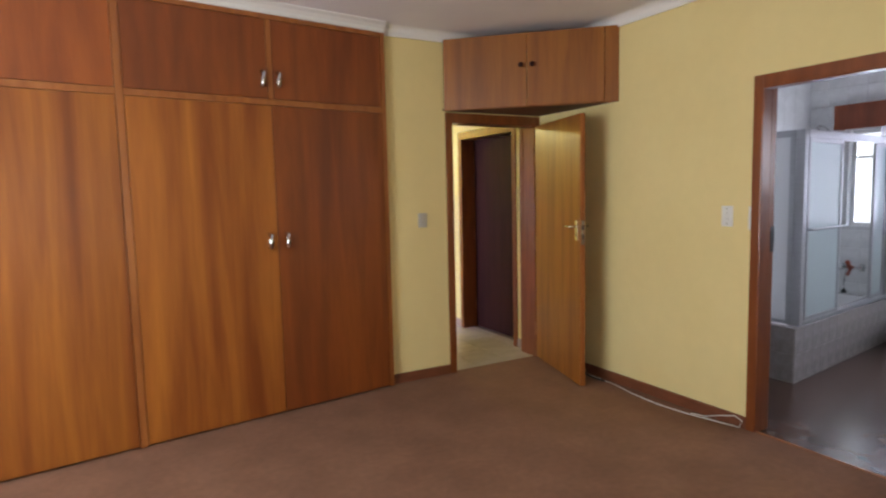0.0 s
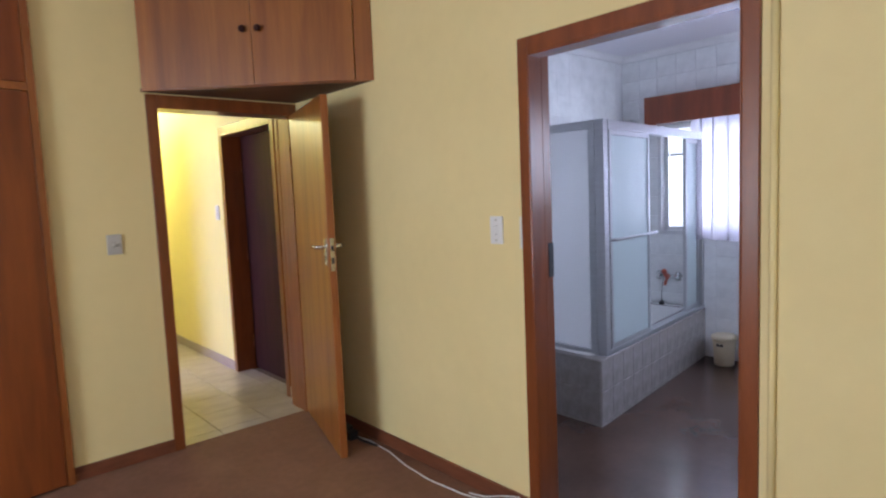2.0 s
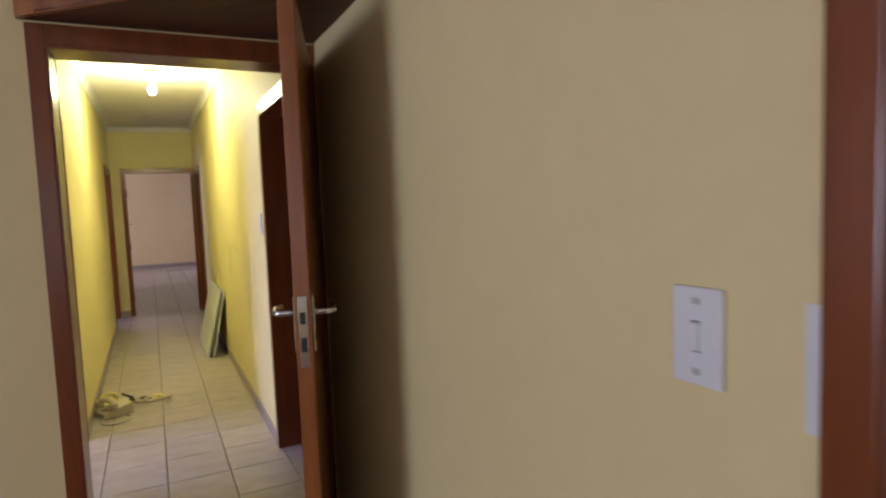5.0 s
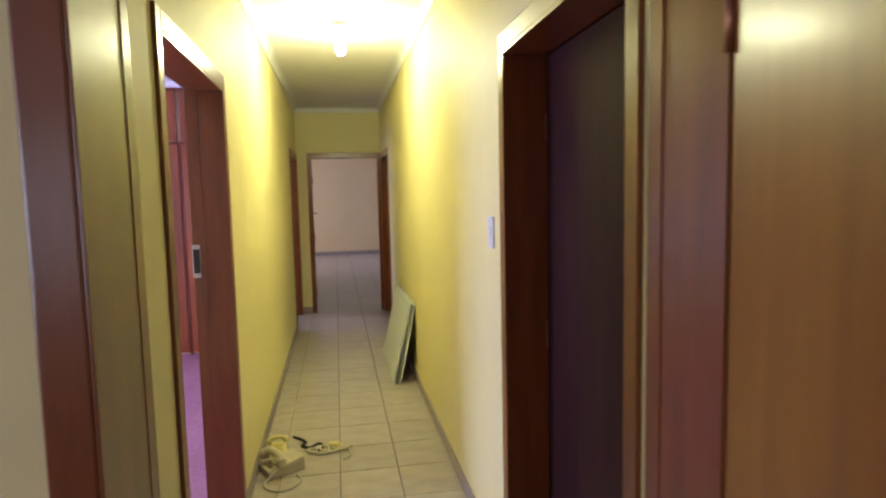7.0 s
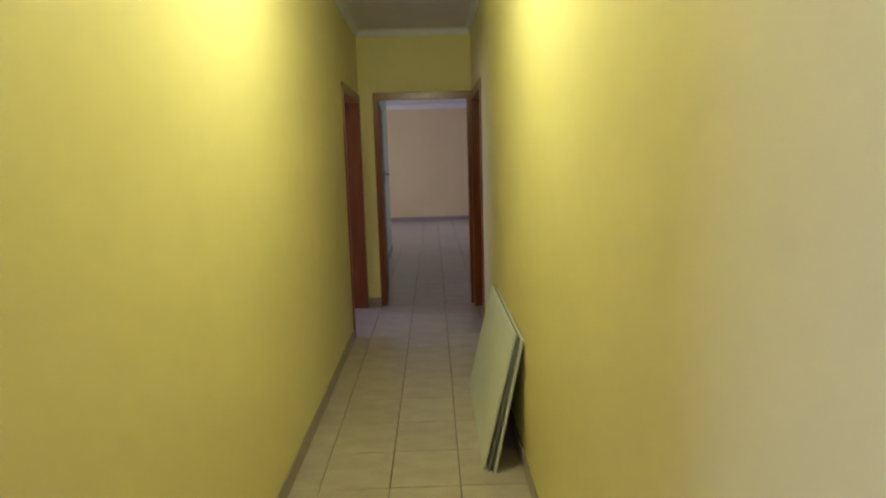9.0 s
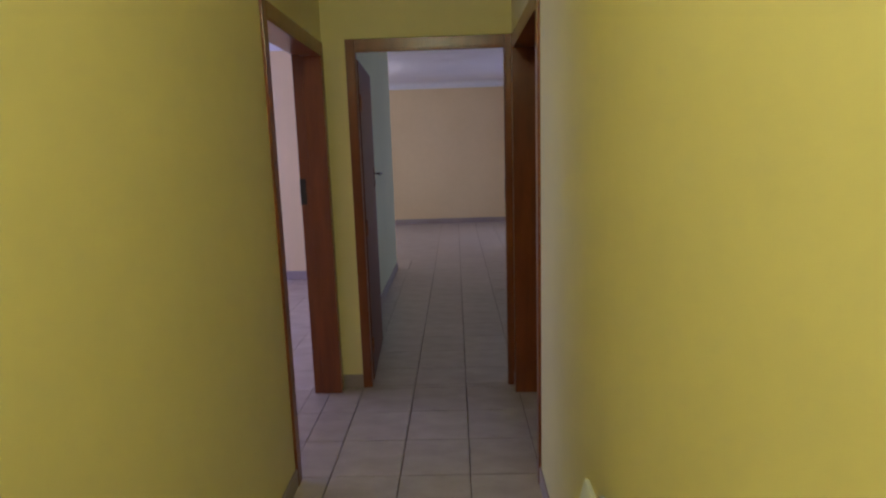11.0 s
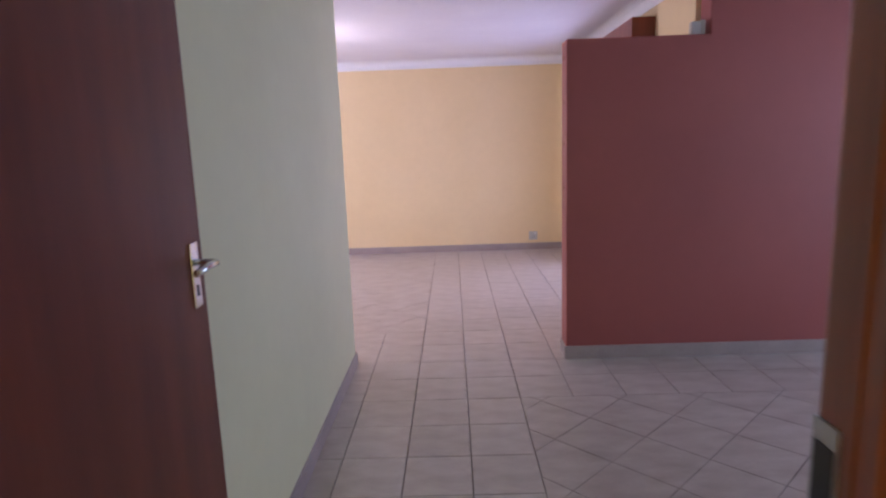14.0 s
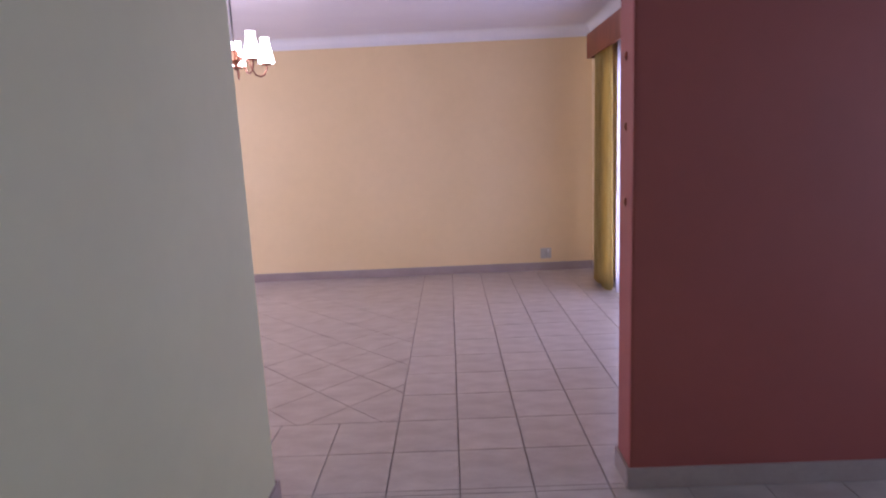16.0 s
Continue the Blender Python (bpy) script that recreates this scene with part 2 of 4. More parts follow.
M["bluesheer"] = sheer_mat("pale blue net", (0.55, 0.68, 0.85), 0.25)


# ---------------------------------------------------------------- building helpers
def add_box(bm, x0, x1, y0, y1, z0, z1):
    vs = [bm.verts.new((x, y, z)) for z in (z0, z1) for x, y in ((x0, y0), (x1, y0), (x1, y1), (x0, y1))]
    for f in ((3, 2, 1, 0), (4, 5, 6, 7), (0, 1, 5, 4), (1, 2, 6, 5), (2, 3, 7, 6), (3, 0, 4, 7)):
        bm.faces.new([vs[i] for i in f])
    return vs


def add_prism(bm, pts, z0, z1):
    lo, hi = [bm.verts.new((x, y, z0)) for x, y in pts], [bm.verts.new((x, y, z1)) for x, y in pts]
    k = len(pts)
    bm.faces.new(lo[::-1])
    bm.faces.new(hi)
    for i in range(k):
        bm.faces.new((lo[i], lo[(i + 1) % k], hi[(i + 1) % k], hi[i]))


def add_lathe(bm, profile, cx=0, cy=0, seg=24, sx=1.0, sy=1.0, shift=None):
    """profile: (radius, z) upward. shift(z): offset along x of the ring."""
    rings = []
    for r, z in profile:
        o = shift(z) if shift else 0
        rings.append([bm.verts.new((cx + o + sx * r * math.cos(2 * math.pi * i / seg), cy + sy * r * math.sin(2 * math.pi * i / seg), z)) for i in range(seg)])
    for a, b in zip(rings, rings[1:]):
        for i in range(seg):
            bm.faces.new((a[i], a[(i + 1) % seg], b[(i + 1) % seg], b[i]))
    bm.faces.new(rings[0][::-1])
    bm.faces.new(rings[-1])


def add_tube(bm, pts, r, seg=10):
    pts = [Vector(p) for p in pts]
    rings = []
    for i, p in enumerate(pts):
        d = (pts[min(i + 1, len(pts) - 1)] - pts[max(i - 1, 0)]).normalized()
        a = d.orthogonal().normalized() if abs(d.z) > 0.99 else Vector((0, 0, 1)).cross(d).normalized()
        b = d.cross(a)
        rings.append([bm.verts.new(p + r * (math.cos(2 * math.pi * k / seg) * a + math.sin(2 * math.pi * k / seg) * b)) for k in range(seg)])
    for a, b in zip(rings, rings[1:]):
        for k in range(seg):
            bm.faces.new((a[k], a[(k + 1) % seg], b[(k + 1) % seg], b[k]))
    bm.faces.new(rings[0][::-1])
    bm.faces.new(rings[-1])


def finish(name, bm, mat, parent=None, bevel=0.0, smooth=False):
    if bevel:
        bmesh.ops.remove_doubles(bm, verts=bm.verts, dist=1e-5)
        bmesh.ops.bevel(bm, geom=[e for e in bm.edges if e.is_manifold and e.calc_face_angle(0) > 0.5], offset=bevel, segments=2, affect="EDGES", profile=0.6)
    bmesh.ops.recalc_face_normals(bm, faces=bm.faces)
    me = bpy.data.meshes.new(name)
    bm.to_mesh(me)
    bm.free()
    me.materials.append(mat)
    if smooth:
        for p in me.polygons:
            p.use_smooth = True
    ob = new(name, me)
    if parent:
        ob.parent = parent
    return ob


def boxes(name, mat, items, parent=None, bevel=0.0):
    bm = bmesh.new()
    for it in items:
        add_box(bm, *it)
    return finish(name, bm, mat, parent, bevel)


def empty(name, m=None):
    ob = new(name)
    ob.empty_display_size = 0.1
    if m is not None:
        ob.matrix_world = m
    return ob


def structure(ob, label, category):
    return tagged(ob, label, category, kind="structure")


def holed(fixed, lo, hi, z0, z1, holes, along):
    """Boxes of a wall that runs along 'x' or 'y' between lo and hi, with holes (a, b, bottom, top)."""
    out, cur = [], lo
    def put(a, b, c, d):
        if b - a > 1e-4 and d - c > 1e-4:
            out.append((a, b, *fixed, c, d) if along == "x" else (*fixed, a, b, c, d))
    for a, b, c, d in sorted(holes):
        put(cur, a, z0, z1)
        put(a, b, z0, c)
        put(a, b, d, z1)
        cur = b
    put(cur, hi, z0, z1)
    return out


def wall(name, mat, fixed, lo, hi, z1, holes, along, label, z0=-0.1):
    return structure(boxes(name, mat, holed(fixed, lo, hi, z0, z1, holes, along)), label, "wall")


def skirting(name, mat, runs, label, h=0.08):
    """runs: boxes in plan (x0, x1, y0, y1)."""
    return structure(boxes(name, mat, [(*r, 0, h) for r in runs], bevel=0.004), label, "skirting")


def cornice(name, x0, x1, y0, y1, z, r=0.07, sides=(0, 1, 2, 3)):
    """Coved cornice round the inside of a rectangular ceiling."""
    bm = bmesh.new()
    prof = [(0, -r)] + [(r * (1 - math.cos(a)) + 0.0, -r + r * math.sin(a)) for a in (0.35, 0.7, 1.05, 1.35)] + [(r, -0.001)]
    prof = [(0.004, -r - 0.012), (0.012, -r - 0.01)] + [(p + 0.012, q) for p, q in prof]
    rings = []
    for o, q in prof:
        rings.append([bm.verts.new((x, y, z + q)) for x, y in ((x0 + o, y0 + o), (x1 - o, y0 + o), (x1 - o, y1 - o), (x0 + o, y1 - o))])
    for a, b in zip(rings, rings[1:]):
        for i in sides:
            bm.faces.new((a[i], a[(i + 1) % 4], b[(i + 1) % 4], b[i]))
    ob = finish(name, bm, M["white"])
    return structure(ob, "white coved plaster cornice round the ceiling", "cornice")

# ---------------------------------------------------------------- walls
H = 2.68          # ceiling
DT = 2.08         # top of door frames
DE = 2.10        # top of door frames
T = 0.12

# bedroom: x -5.2..0, y -5.6..0
wall("wall_bedroom_north", M["yellow"], (0, 0.06), -5.2, 0.0, H, [(-0.93, -0.005, -0.1, DT)], "x", "cream yellow plastered wall with a doorway to the corridor")
wall("wall_corridor_south", M["lemon"], (0.06, 0.2), -5.2, 0.0, H, [(-0.93, -0.005, -0.1, DT)], "x", "yellow corridor side of the doorway wall")
wall("wall_bedroom_east", M["yellow"], (0.0, 0.06), -5.6, T, H, [(-2.915, -1.955, -0.1, DT)], "y", "cream yellow plastered wall with the bathroom doorway")
wall("wall_bedroom_south", M["yellow"], (-5.72, -5.6), -5.32, 0.12, H, [(-4.3, -1.7, 0.8, 2.1)], "x", "cream yellow bedroom wall with a wide window")
wall("wall_bedroom_west", M["yellow"], (-5.32, -5.2), -5.6, T, H, [(-2.9, -1.1, 0.7, 2.1)], "y", "cream yellow bedroom wall with a window")
# bathroom: x .12..2.95, y -3.4..-0.62
wall("wall_bathroom_west", M["wgrout"], (0.06, 0.115), -3.4, -0.5, H, [(-2.915, -1.955, -0.1, DT)], "y", "white tiled bathroom wall beside the door")
wall("wall_bathroom_north", M["wgrout"], (-0.62, -0.5), 0.06, 3.07, H, [], "x", "white tiled bathroom wall behind the bath")
wall("wall_bathroom_east", M["wgrout"], (2.95, 3.07), -3.4, -0.62, H, [(-2.2, -0.99, 1.05, 1.96)], "y", "white tiled bathroom wall with the window")
# The opening here is cut for the added bathroom fill light.
wall("wall_bathroom_south", M["wgrout"], (-3.52, -3.4), 0.06, 3.07, H, [(1.0, 2.4, 1.2, 2.0)], "x", "white tiled bathroom wall")
# corridor: x -1.08..0.01, y .12..7.235
LN, LE, RN, RE = (1.09, 2.15), (6.12, 7.205), (0.35, 1.365), (6.10, 7.16)
XW, XE, YE = -1.08, 0.01, 7.235
wall("wall_corridor_west", M["lemon"], (XW - 0.09, XW), T, YE + 0.06, H, [(*LN, -0.1, DT), (*LE, -0.1, DT)], "y", "yellow corridor wall with two doorways")
wall("wall_corridor_east", M["lemon"], (XE, XE + 0.19), T, YE + 0.06, H, [(*RN, -0.1, DT), (*RE, -0.1, DT)], "y", "cream yellow corridor wall with two closed doors")
wall("wall_corridor_end", M["lemon"], (YE, YE + 0.03), XW, XE, H, [(-0.945, 0.0099, -0.1, DE)], "x", "yellow wall with the doorway at the corridor end")
wall("wall_hall_south", M["greenwhite"], (YE + 0.03, YE + 0.06), XW, 4.62, H, [(-0.945, 0.02, -0.1, DE)], "x", "pale hall wall around the corridor doorway")
wall("wall_store_back", M["plaster"], (0.9, 1.0), T, YE + 0.06, H, [], "y", "plain wall closing the side rooms")
# mauve bedroom: x -5..-1.2, y .12..5.45
wall("wall_mauve_room_east", M["pinkwall"], (XW - 0.145, XW - 0.09), T, 5.45, H, [(*LN, -0.1, DT)], "y", "pale pink wall with the corridor doorway")
wall("wall_mauve_room_north", M["pinkwall"], (5.45, 5.55), -5.0, XW - 0.06, H, [(-4.4, -3.38, 0.5, 1.45)], "x", "pale pink wall with a small window")
wall("wall_mauve_room_west", M["pinkwall"], (-5.12, -5.0), T, 6.0, H, [(1.3, 3.5, 0.8, 2.1)], "y", "pale pink wall with a window")
# left room: x -4.4..-1.2, y 6..10.5
wall("wall_left_room_east", M["apricot"], (XW - 0.145, XW - 0.09), 6.0, YE + 0.06, H, [(*LE, -0.1, DT)], "y", "apricot wall with the corridor doorway")
wall("wall_left_room_passage_side", M["apricot"], (XW - 0.145, XW - 0.06), YE + 0.06, 10.5, H, [], "y", "apricot wall of the side room")
wall("wall_left_room_north", M["apricot"], (10.5, 10.87), -5.0, XW - 0.06, H, [], "x", "apricot wall with a low socket")
wall("wall_left_room_south", M["apricot"], (5.95, 6.0), -5.0, XW - 0.06, H, [], "x", "apricot wall of the side room")
wall("wall_left_room_west", M["apricot"], (-4.52, -4.4), 6.0, 10.5, H, [(7.2, 9.3, 0.7, 2.1)], "y", "apricot wall with a window")
# hall and lounge
bm = bmesh.new()
add_box(bm, XW - 0.06, XW, YE + 0.06, 10.87, -0.1, H)
bmesh.ops.bevel(bm, geom=[e for e in bm.edges if abs((e.verts[0].co - e.verts[1].co).z) > 1 and e.verts[0].co.y > 10 and e.verts[0].co.x > XW - 0.01], offset=0.03, segments=4, affect="EDGES")
structure(finish("wall_passage_west", bm, M["greenwhite"]), "greenish white passage wall with a rounded corner", "wall")
wall("wall_hall_east", M["greenwhite"], (4.5, 4.62), YE + 0.06, 11.05, H, [(8.2, 9.8, 0.75, 2.05)], "y", "pale hall wall with a window")
wall("wall_lounge_north", M["apricot"], (15.3, 15.42), -5.12, 1.44, H, [], "x", "apricot lounge wall with a low socket")
wall("wall_lounge_east", M["apricot"], (1.32, 1.44), 11.05, 15.3, H, [(12.2, 14.3, 0.02, 2.2)], "y", "apricot lounge wall with a glazed door behind curtains")
# Unseen wall; its opening is added for the lounge fill light.
wall("wall_lounge_west", M["apricot"], (-5.12, -5.0), 10.5, 15.3, H, [(12.1, 14.3, 0.7, 2.1)], "y", "unseen apricot lounge wall with an added window opening")
bm = bmesh.new()
add_prism(bm, [(0.42, -0.1), (4.5, -0.1), (4.5, H), (1.35, H), (1.35, 2.185), (0.42, 2.185)], 0, 0.18)
bmesh.ops.transform(bm, matrix=Matrix(((1, 0, 0, 0), (0, 0, 1, 10.866), (0, 1, 0, 0), (0, 0, 0, 1))), verts=bm.verts)
red = structure(finish("wall_red_partition", bm, M["red"], None, 0.012), "terracotta red partition wall with a lower stepped top", "wall")
for z in (2.06, 1.77, 1.5, 1.2):
    bm = bmesh.new()
    add_box(bm, 0.414, 0.4215, 10.945, 10.96, z, z + 0.03)
    add_box(bm, 0.411, 0.416, 10.949, 10.956, z + 0.01, z + 0.018)
    finish("hinge_mark", bm, M["brass"], red)

structure(boxes("ceiling_bedroom", M["ceiling"], [(-5.32, 0.06, -5.72, 0.06, H, H + 0.1)]), "white painted bedroom ceiling", "ceiling")
structure(boxes("ceiling_bathroom", M["ceiling"], [(0.06, 3.07, -3.52, -0.5, 2.6, H + 0.1)]), "white painted bathroom ceiling", "ceiling")
structure(boxes("ceiling_corridor", M["ceiling"], [(-1.14, 1.0, 0.06, 7.295, H, H + 0.1)]), "white painted corridor ceiling", "ceiling")
structure(boxes("ceiling_side_rooms", M["ceiling"], [(-5.12, -1.14, 0.06, 5.55, H, H + 0.1), (-5.12, -1.14, 5.95, 10.87, H, H + 0.1)]), "white painted ceiling of the side rooms", "ceiling")
structure(boxes("ceiling_lounge", M["ceiling"], [(-1.14, 4.62, 7.295, 10.87, H, H + 0.1), (-5.12, 4.62, 10.87, 15.42, H, H + 0.1)]), "white painted lounge ceiling", "ceiling")
cornice("cornice_bedroom", -5.2, 0, -5.6, 0, H, 0.06)
cornice("cornice_corridor", XW, XE, T, YE, H, 0.05)
cornice("cornice_lounge", -5.0, 1.32, 10.87, 15.3, H, 0.10, (1, 2, 3))
cornice("cornice_side_room", -4.4, -1.225, 6.0, 10.5, H, 0.09)
cornice("cornice_mauve_room", -5.0, -1.225, T, 5.45, H, 0.07)
cornice("cornice_bathroom", 0.115, 2.95, -3.4, -0.62, 2.6, 0.04)

# floors
structure(boxes("floor_bedroom", M["carpet"], [(-5.32, 0.0, -5.72, 0.03, -0.1, 0.0)]), "brown short pile carpet floor", "carpet")
structure(boxes("floor_bathroom", M["vinyl"], [(0.0, 3.07, -3.52, -0.5, -0.1, -0.006)]), "brown glossy vinyl bathroom floor", "floor")
structure(boxes("floor_mauve_room", M["pinkcarpet"], [(-5.12, -1.11, 0.06, 5.55, -0.1, 0.0)]), "mauve carpet floor", "carpet")
structure(boxes("floor_threshold", M["trim"], [(0.0, 0.014, -2.86, -2.01, 0.0, 0.006)], bevel=0.002), "worn wooden strip under the bathroom door", "threshold")
boxed = [(-1.11, 1.0, 0.03, 7.25, -0.1, -0.008), (-5.12, -1.11, 5.95, 10.87, -0.1, -0.008), (-1.11, 4.62, 7.25, 10.87, -0.1, -0.008), (-5.12, 4.62, 10.87, 15.42, -0.1, -0.008)]
floor_tiled = structure(boxes("floor_tiled", M["grout"], boxed), "beige ceramic tiled floor with dark grout", "tiled floor")

# skirtings
skirting("baseboard_bedroom", M["skirtwood"], [(-1.45, -0.93, -0.014, 0.0), (-0.014, 0.0, -1.955, 0.0), (-0.014, 0.0, -5.6, -2.915), (-5.2, 0, -5.6, -5.586), (-5.2, -5.186, -5.6, -0.7)], "dark brown wooden skirting board", 0.075)
skirting("baseboard_corridor", M["skirttile"], [(XW, XW + 0.01, T, LN[0]), (XW, XW + 0.01, LN[1], LE[0]), (XE - 0.01, XE, RN[1], RE[0]), (XE - 0.01, XE, RE[1], YE), (XE - 0.01, XE, T, RN[0]), (XW + 0.01, -0.945, YE - 0.01, YE)], "grey tile skirting along the corridor", 0.085)
skirting("baseboard_lounge", M["skirttile"], [(XW, XW + 0.01, YE + 0.06, 10.88), (-1.2, XW, 10.87, 10.88), (0.41, 4.5, 10.856, 10.866), (0.41, 0.42, 10.866, 11.056), (0.42, 1.32, 11.046, 11.056), (-5.0, 1.32, 15.29, 15.3), (1.31, 1.32, 11.056, 12.2), (1.31, 1.32, 14.3, 15.29), (0.035, 4.5, 7.295, 7.305), (-4.4, -1.235, 10.49, 10.5), (-1.235, -1.225, 7.205, 10.49)], "grey tile skirting of the lounge and hall", 0.095)
skirting("baseboard_mauve_room", M["skirtwood"], [(-5.0, -2.86, 5.436, 5.45)], "dark skirting of the mauve carpeted room", 0.07)


# ---------------------------------------------------------------- doors
def door_frame(name, m, width, depth, label, mat, jamb=0.055, keep=None, h=DT, kz=1.17, keep_mat=None):
    """Frame with its outer left foot at the origin, along x; depth along y. keep: side of the strike plate."""
    root = empty(name, m)
    boxes("jamb", mat, [(0, jamb, -0.012, depth + 0.012, -0.005, h)], root, 0.004)
    boxes("jamb", mat, [(width - jamb, width, -0.012, depth + 0.012, -0.005, h)], root, 0.004)
    boxes("head", mat, [(jamb, width - jamb, -0.012, depth + 0.012, h - jamb - 0.01, h)], root, 0.004)
    s = 0.005
    boxes("stop", mat, [(jamb, jamb + s, -0.011, depth - 0.045, 0, h - jamb - 0.01), (width - jamb - s, width - jamb, -0.011, depth - 0.045, 0, h - jamb - 0.01), (jamb + s, width - jamb - s, -0.011, depth - 0.045, h - jamb - 0.022, h - jamb - 0.01)], root, 0.002)
    if keep is not None:
        x = jamb - 0.001 if keep == 0 else width - jamb - 0.003
        d0 = depth + 0.012
        plate = tagged(boxes("strike_plate", keep_mat or M["alu"], [(x, x + 0.004, d0 - 0.034, d0 + 0.001, kz, kz + 0.15)], root, 0.001), "worn metal strike plate")
        boxes("latch_hole", M["black"], [(x - 0.0012, x + 0.0052, d0 - 0.031, d0 - 0.004, kz + 0.02, kz + 0.13)], root)
    structure(root, label, "door frame")
    return root


def lever(name, root, x, z, side, mat, toward, y):
    """Lever handle on a plate at x; side is the sign of its outward y."""
    bm = bmesh.new()
    add_box(bm, x - 0.021, x + 0.021, *sorted((y, y + side * 0.006)), z - 0.10, z + 0.045)
    finish("plate", bm, mat, root, 0.002)
    bm = bmesh.new()
    add_tube(bm, [(x, y, z), (x, y + side * 0.02, z), (x, y + side * 0.045, z), (x + toward * 0.012, y + side * 0.055, z), (x + toward * 0.06, y + side * 0.056, z + 0.003), (x + toward * 0.115, y + side * 0.05, z - 0.002)], 0.008)
    finish("handle", bm, mat, root, smooth=True)
    bm = bmesh.new()
    add_box(bm, x - 0.005, x + 0.005, *sorted((y, y + side * 0.0075)), z - 0.075, z - 0.05)
    finish("keyhole", bm, M["black"], root)


def door_leaf(name, m, width, mat, label, handle=True, height=2.0, edge=None, hz=1.19):
    """Leaf hinged at the origin, running along +x, thickness along +y."""
    root = empty(name, m)
    boxes("panel", mat, [(0, width - 0.012, 0, 0.04, 0.012, height)], root, 0.003)
    boxes("edge_strip", edge or mat, [(width - 0.012, width, 0.0005, 0.0395, 0.012, height)], root, 0.002)
    if handle:
        lever("lever", root, width - 0.06, hz, -1, M["chrome"], -1, 0.0)
        lever("lever", root, width - 0.06, hz, 1, M["chrome"], -1, 0.04)
        boxes("lock_face", M["chrome"], [(width, width + 0.002, 0.008, 0.032, hz - 0.13, hz + 0.05)], root, 0.0005)
        boxes("latch", M["black"], [(width, width + 0.0035, 0.013, 0.027, hz - 0.02, hz + 0.01), (width, width + 0.0035, 0.013, 0.027, hz - 0.09, hz - 0.055)], root)
    bm = bmesh.new()
    for z in (0.25, 1.0, 1.75):
        add_tube(bm, [(-0.004, -0.004, z - 0.05), (-0.004, -0.004, z + 0.05)], 0.007, 8)
    finish("hinge", bm, M["brass"], root, smooth=True)
    tagged(root, label, "door")
    return root


def turned(x, y, deg, z=0):
    return pose(x, y, z, 0, 0, deg)


door_frame("door_1", turned(-0.93, 0, 0), 0.925, 0.2, "varnished wooden frame of the bedroom doorway", M["frame"])
door_leaf("bedroom_door", turned(-0.062, -0.015, 253.5), 0.865, M["door"], "open veneered bedroom door with chrome lever handles", edge=M["trim"])
door_frame("door_2", turned(0.0, -1.955, -90), 0.96, 0.115, "varnished wooden frame of the bathroom doorway", M["frame"], 0.055, keep=0, kz=1.07, keep_mat=M["black"])
door_frame("door_3", turned(XW, LN[0], 90), LN[1] - LN[0], 0.145, "varnished frame of the doorway to the mauve room", M["frame"], keep=1)
door_frame("door_4", turned(XW, LE[0], 90), LE[1] - LE[0], 0.145, "varnished frame of the doorway to the side room", M["frame"], keep=1, keep_mat=M["black"])
door_frame("door_5", turned(XE, RN[1], -90), RN[1] - RN[0], 0.19, "varnished frame around a closed corridor door", M["frame"])
door_leaf("corridor_door", turned(XE + 0.15, RN[1] - 0.061, -90), 0.893, M["darkdoor"], "closed dark stained wooden corridor door", False)
door_frame("door_6", turned(XE, RE[1], -90), RE[1] - RE[0], 0.19, "varnished frame around a closed door near the corridor end", M["frame"])
door_leaf("corridor_door", turned(XE + 0.15, RE[1] - 0.061, -90), 0.938, M["darkdoor"], "closed dark stained wooden corridor door", False)
door_frame("door_7", turned(-0.945, YE, 0), 0.965, 0.06, "varnished frame of the doorway at the corridor end", M["frame"], 0.052, keep=1, h=DE, kz=1.14)
door_leaf("hall_door", turned(-0.888, 7.318, 93.1), 0.83, M["reddoor"], "mahogany stained door standing open against the wall", hz=1.30)


# ---------------------------------------------------------------- bedroom
def pull(root, x, z, y):
    """Arched chrome pull on a closet door."""
    bm = bmesh.new()
    add_tube(bm, [(x, y, z - 0.045), (x, y - 0.012, z - 0.046), (x, y - 0.026, z - 0.03), (x, y - 0.03, z), (x, y - 0.026, z + 0.03), (x, y - 0.012, z + 0.046), (x, y, z + 0.045)], 0.014)
    return finish("handle", bm, M["chrome"], root, smooth=True)


SKEW = pose(-1.45, 0, 0, 0, 0, 7.5) @ Matrix.Diagonal((1.045, 1, 1, 1)) @ pose(1.45, 0, 0)   # the wardrobe front runs askew to the room


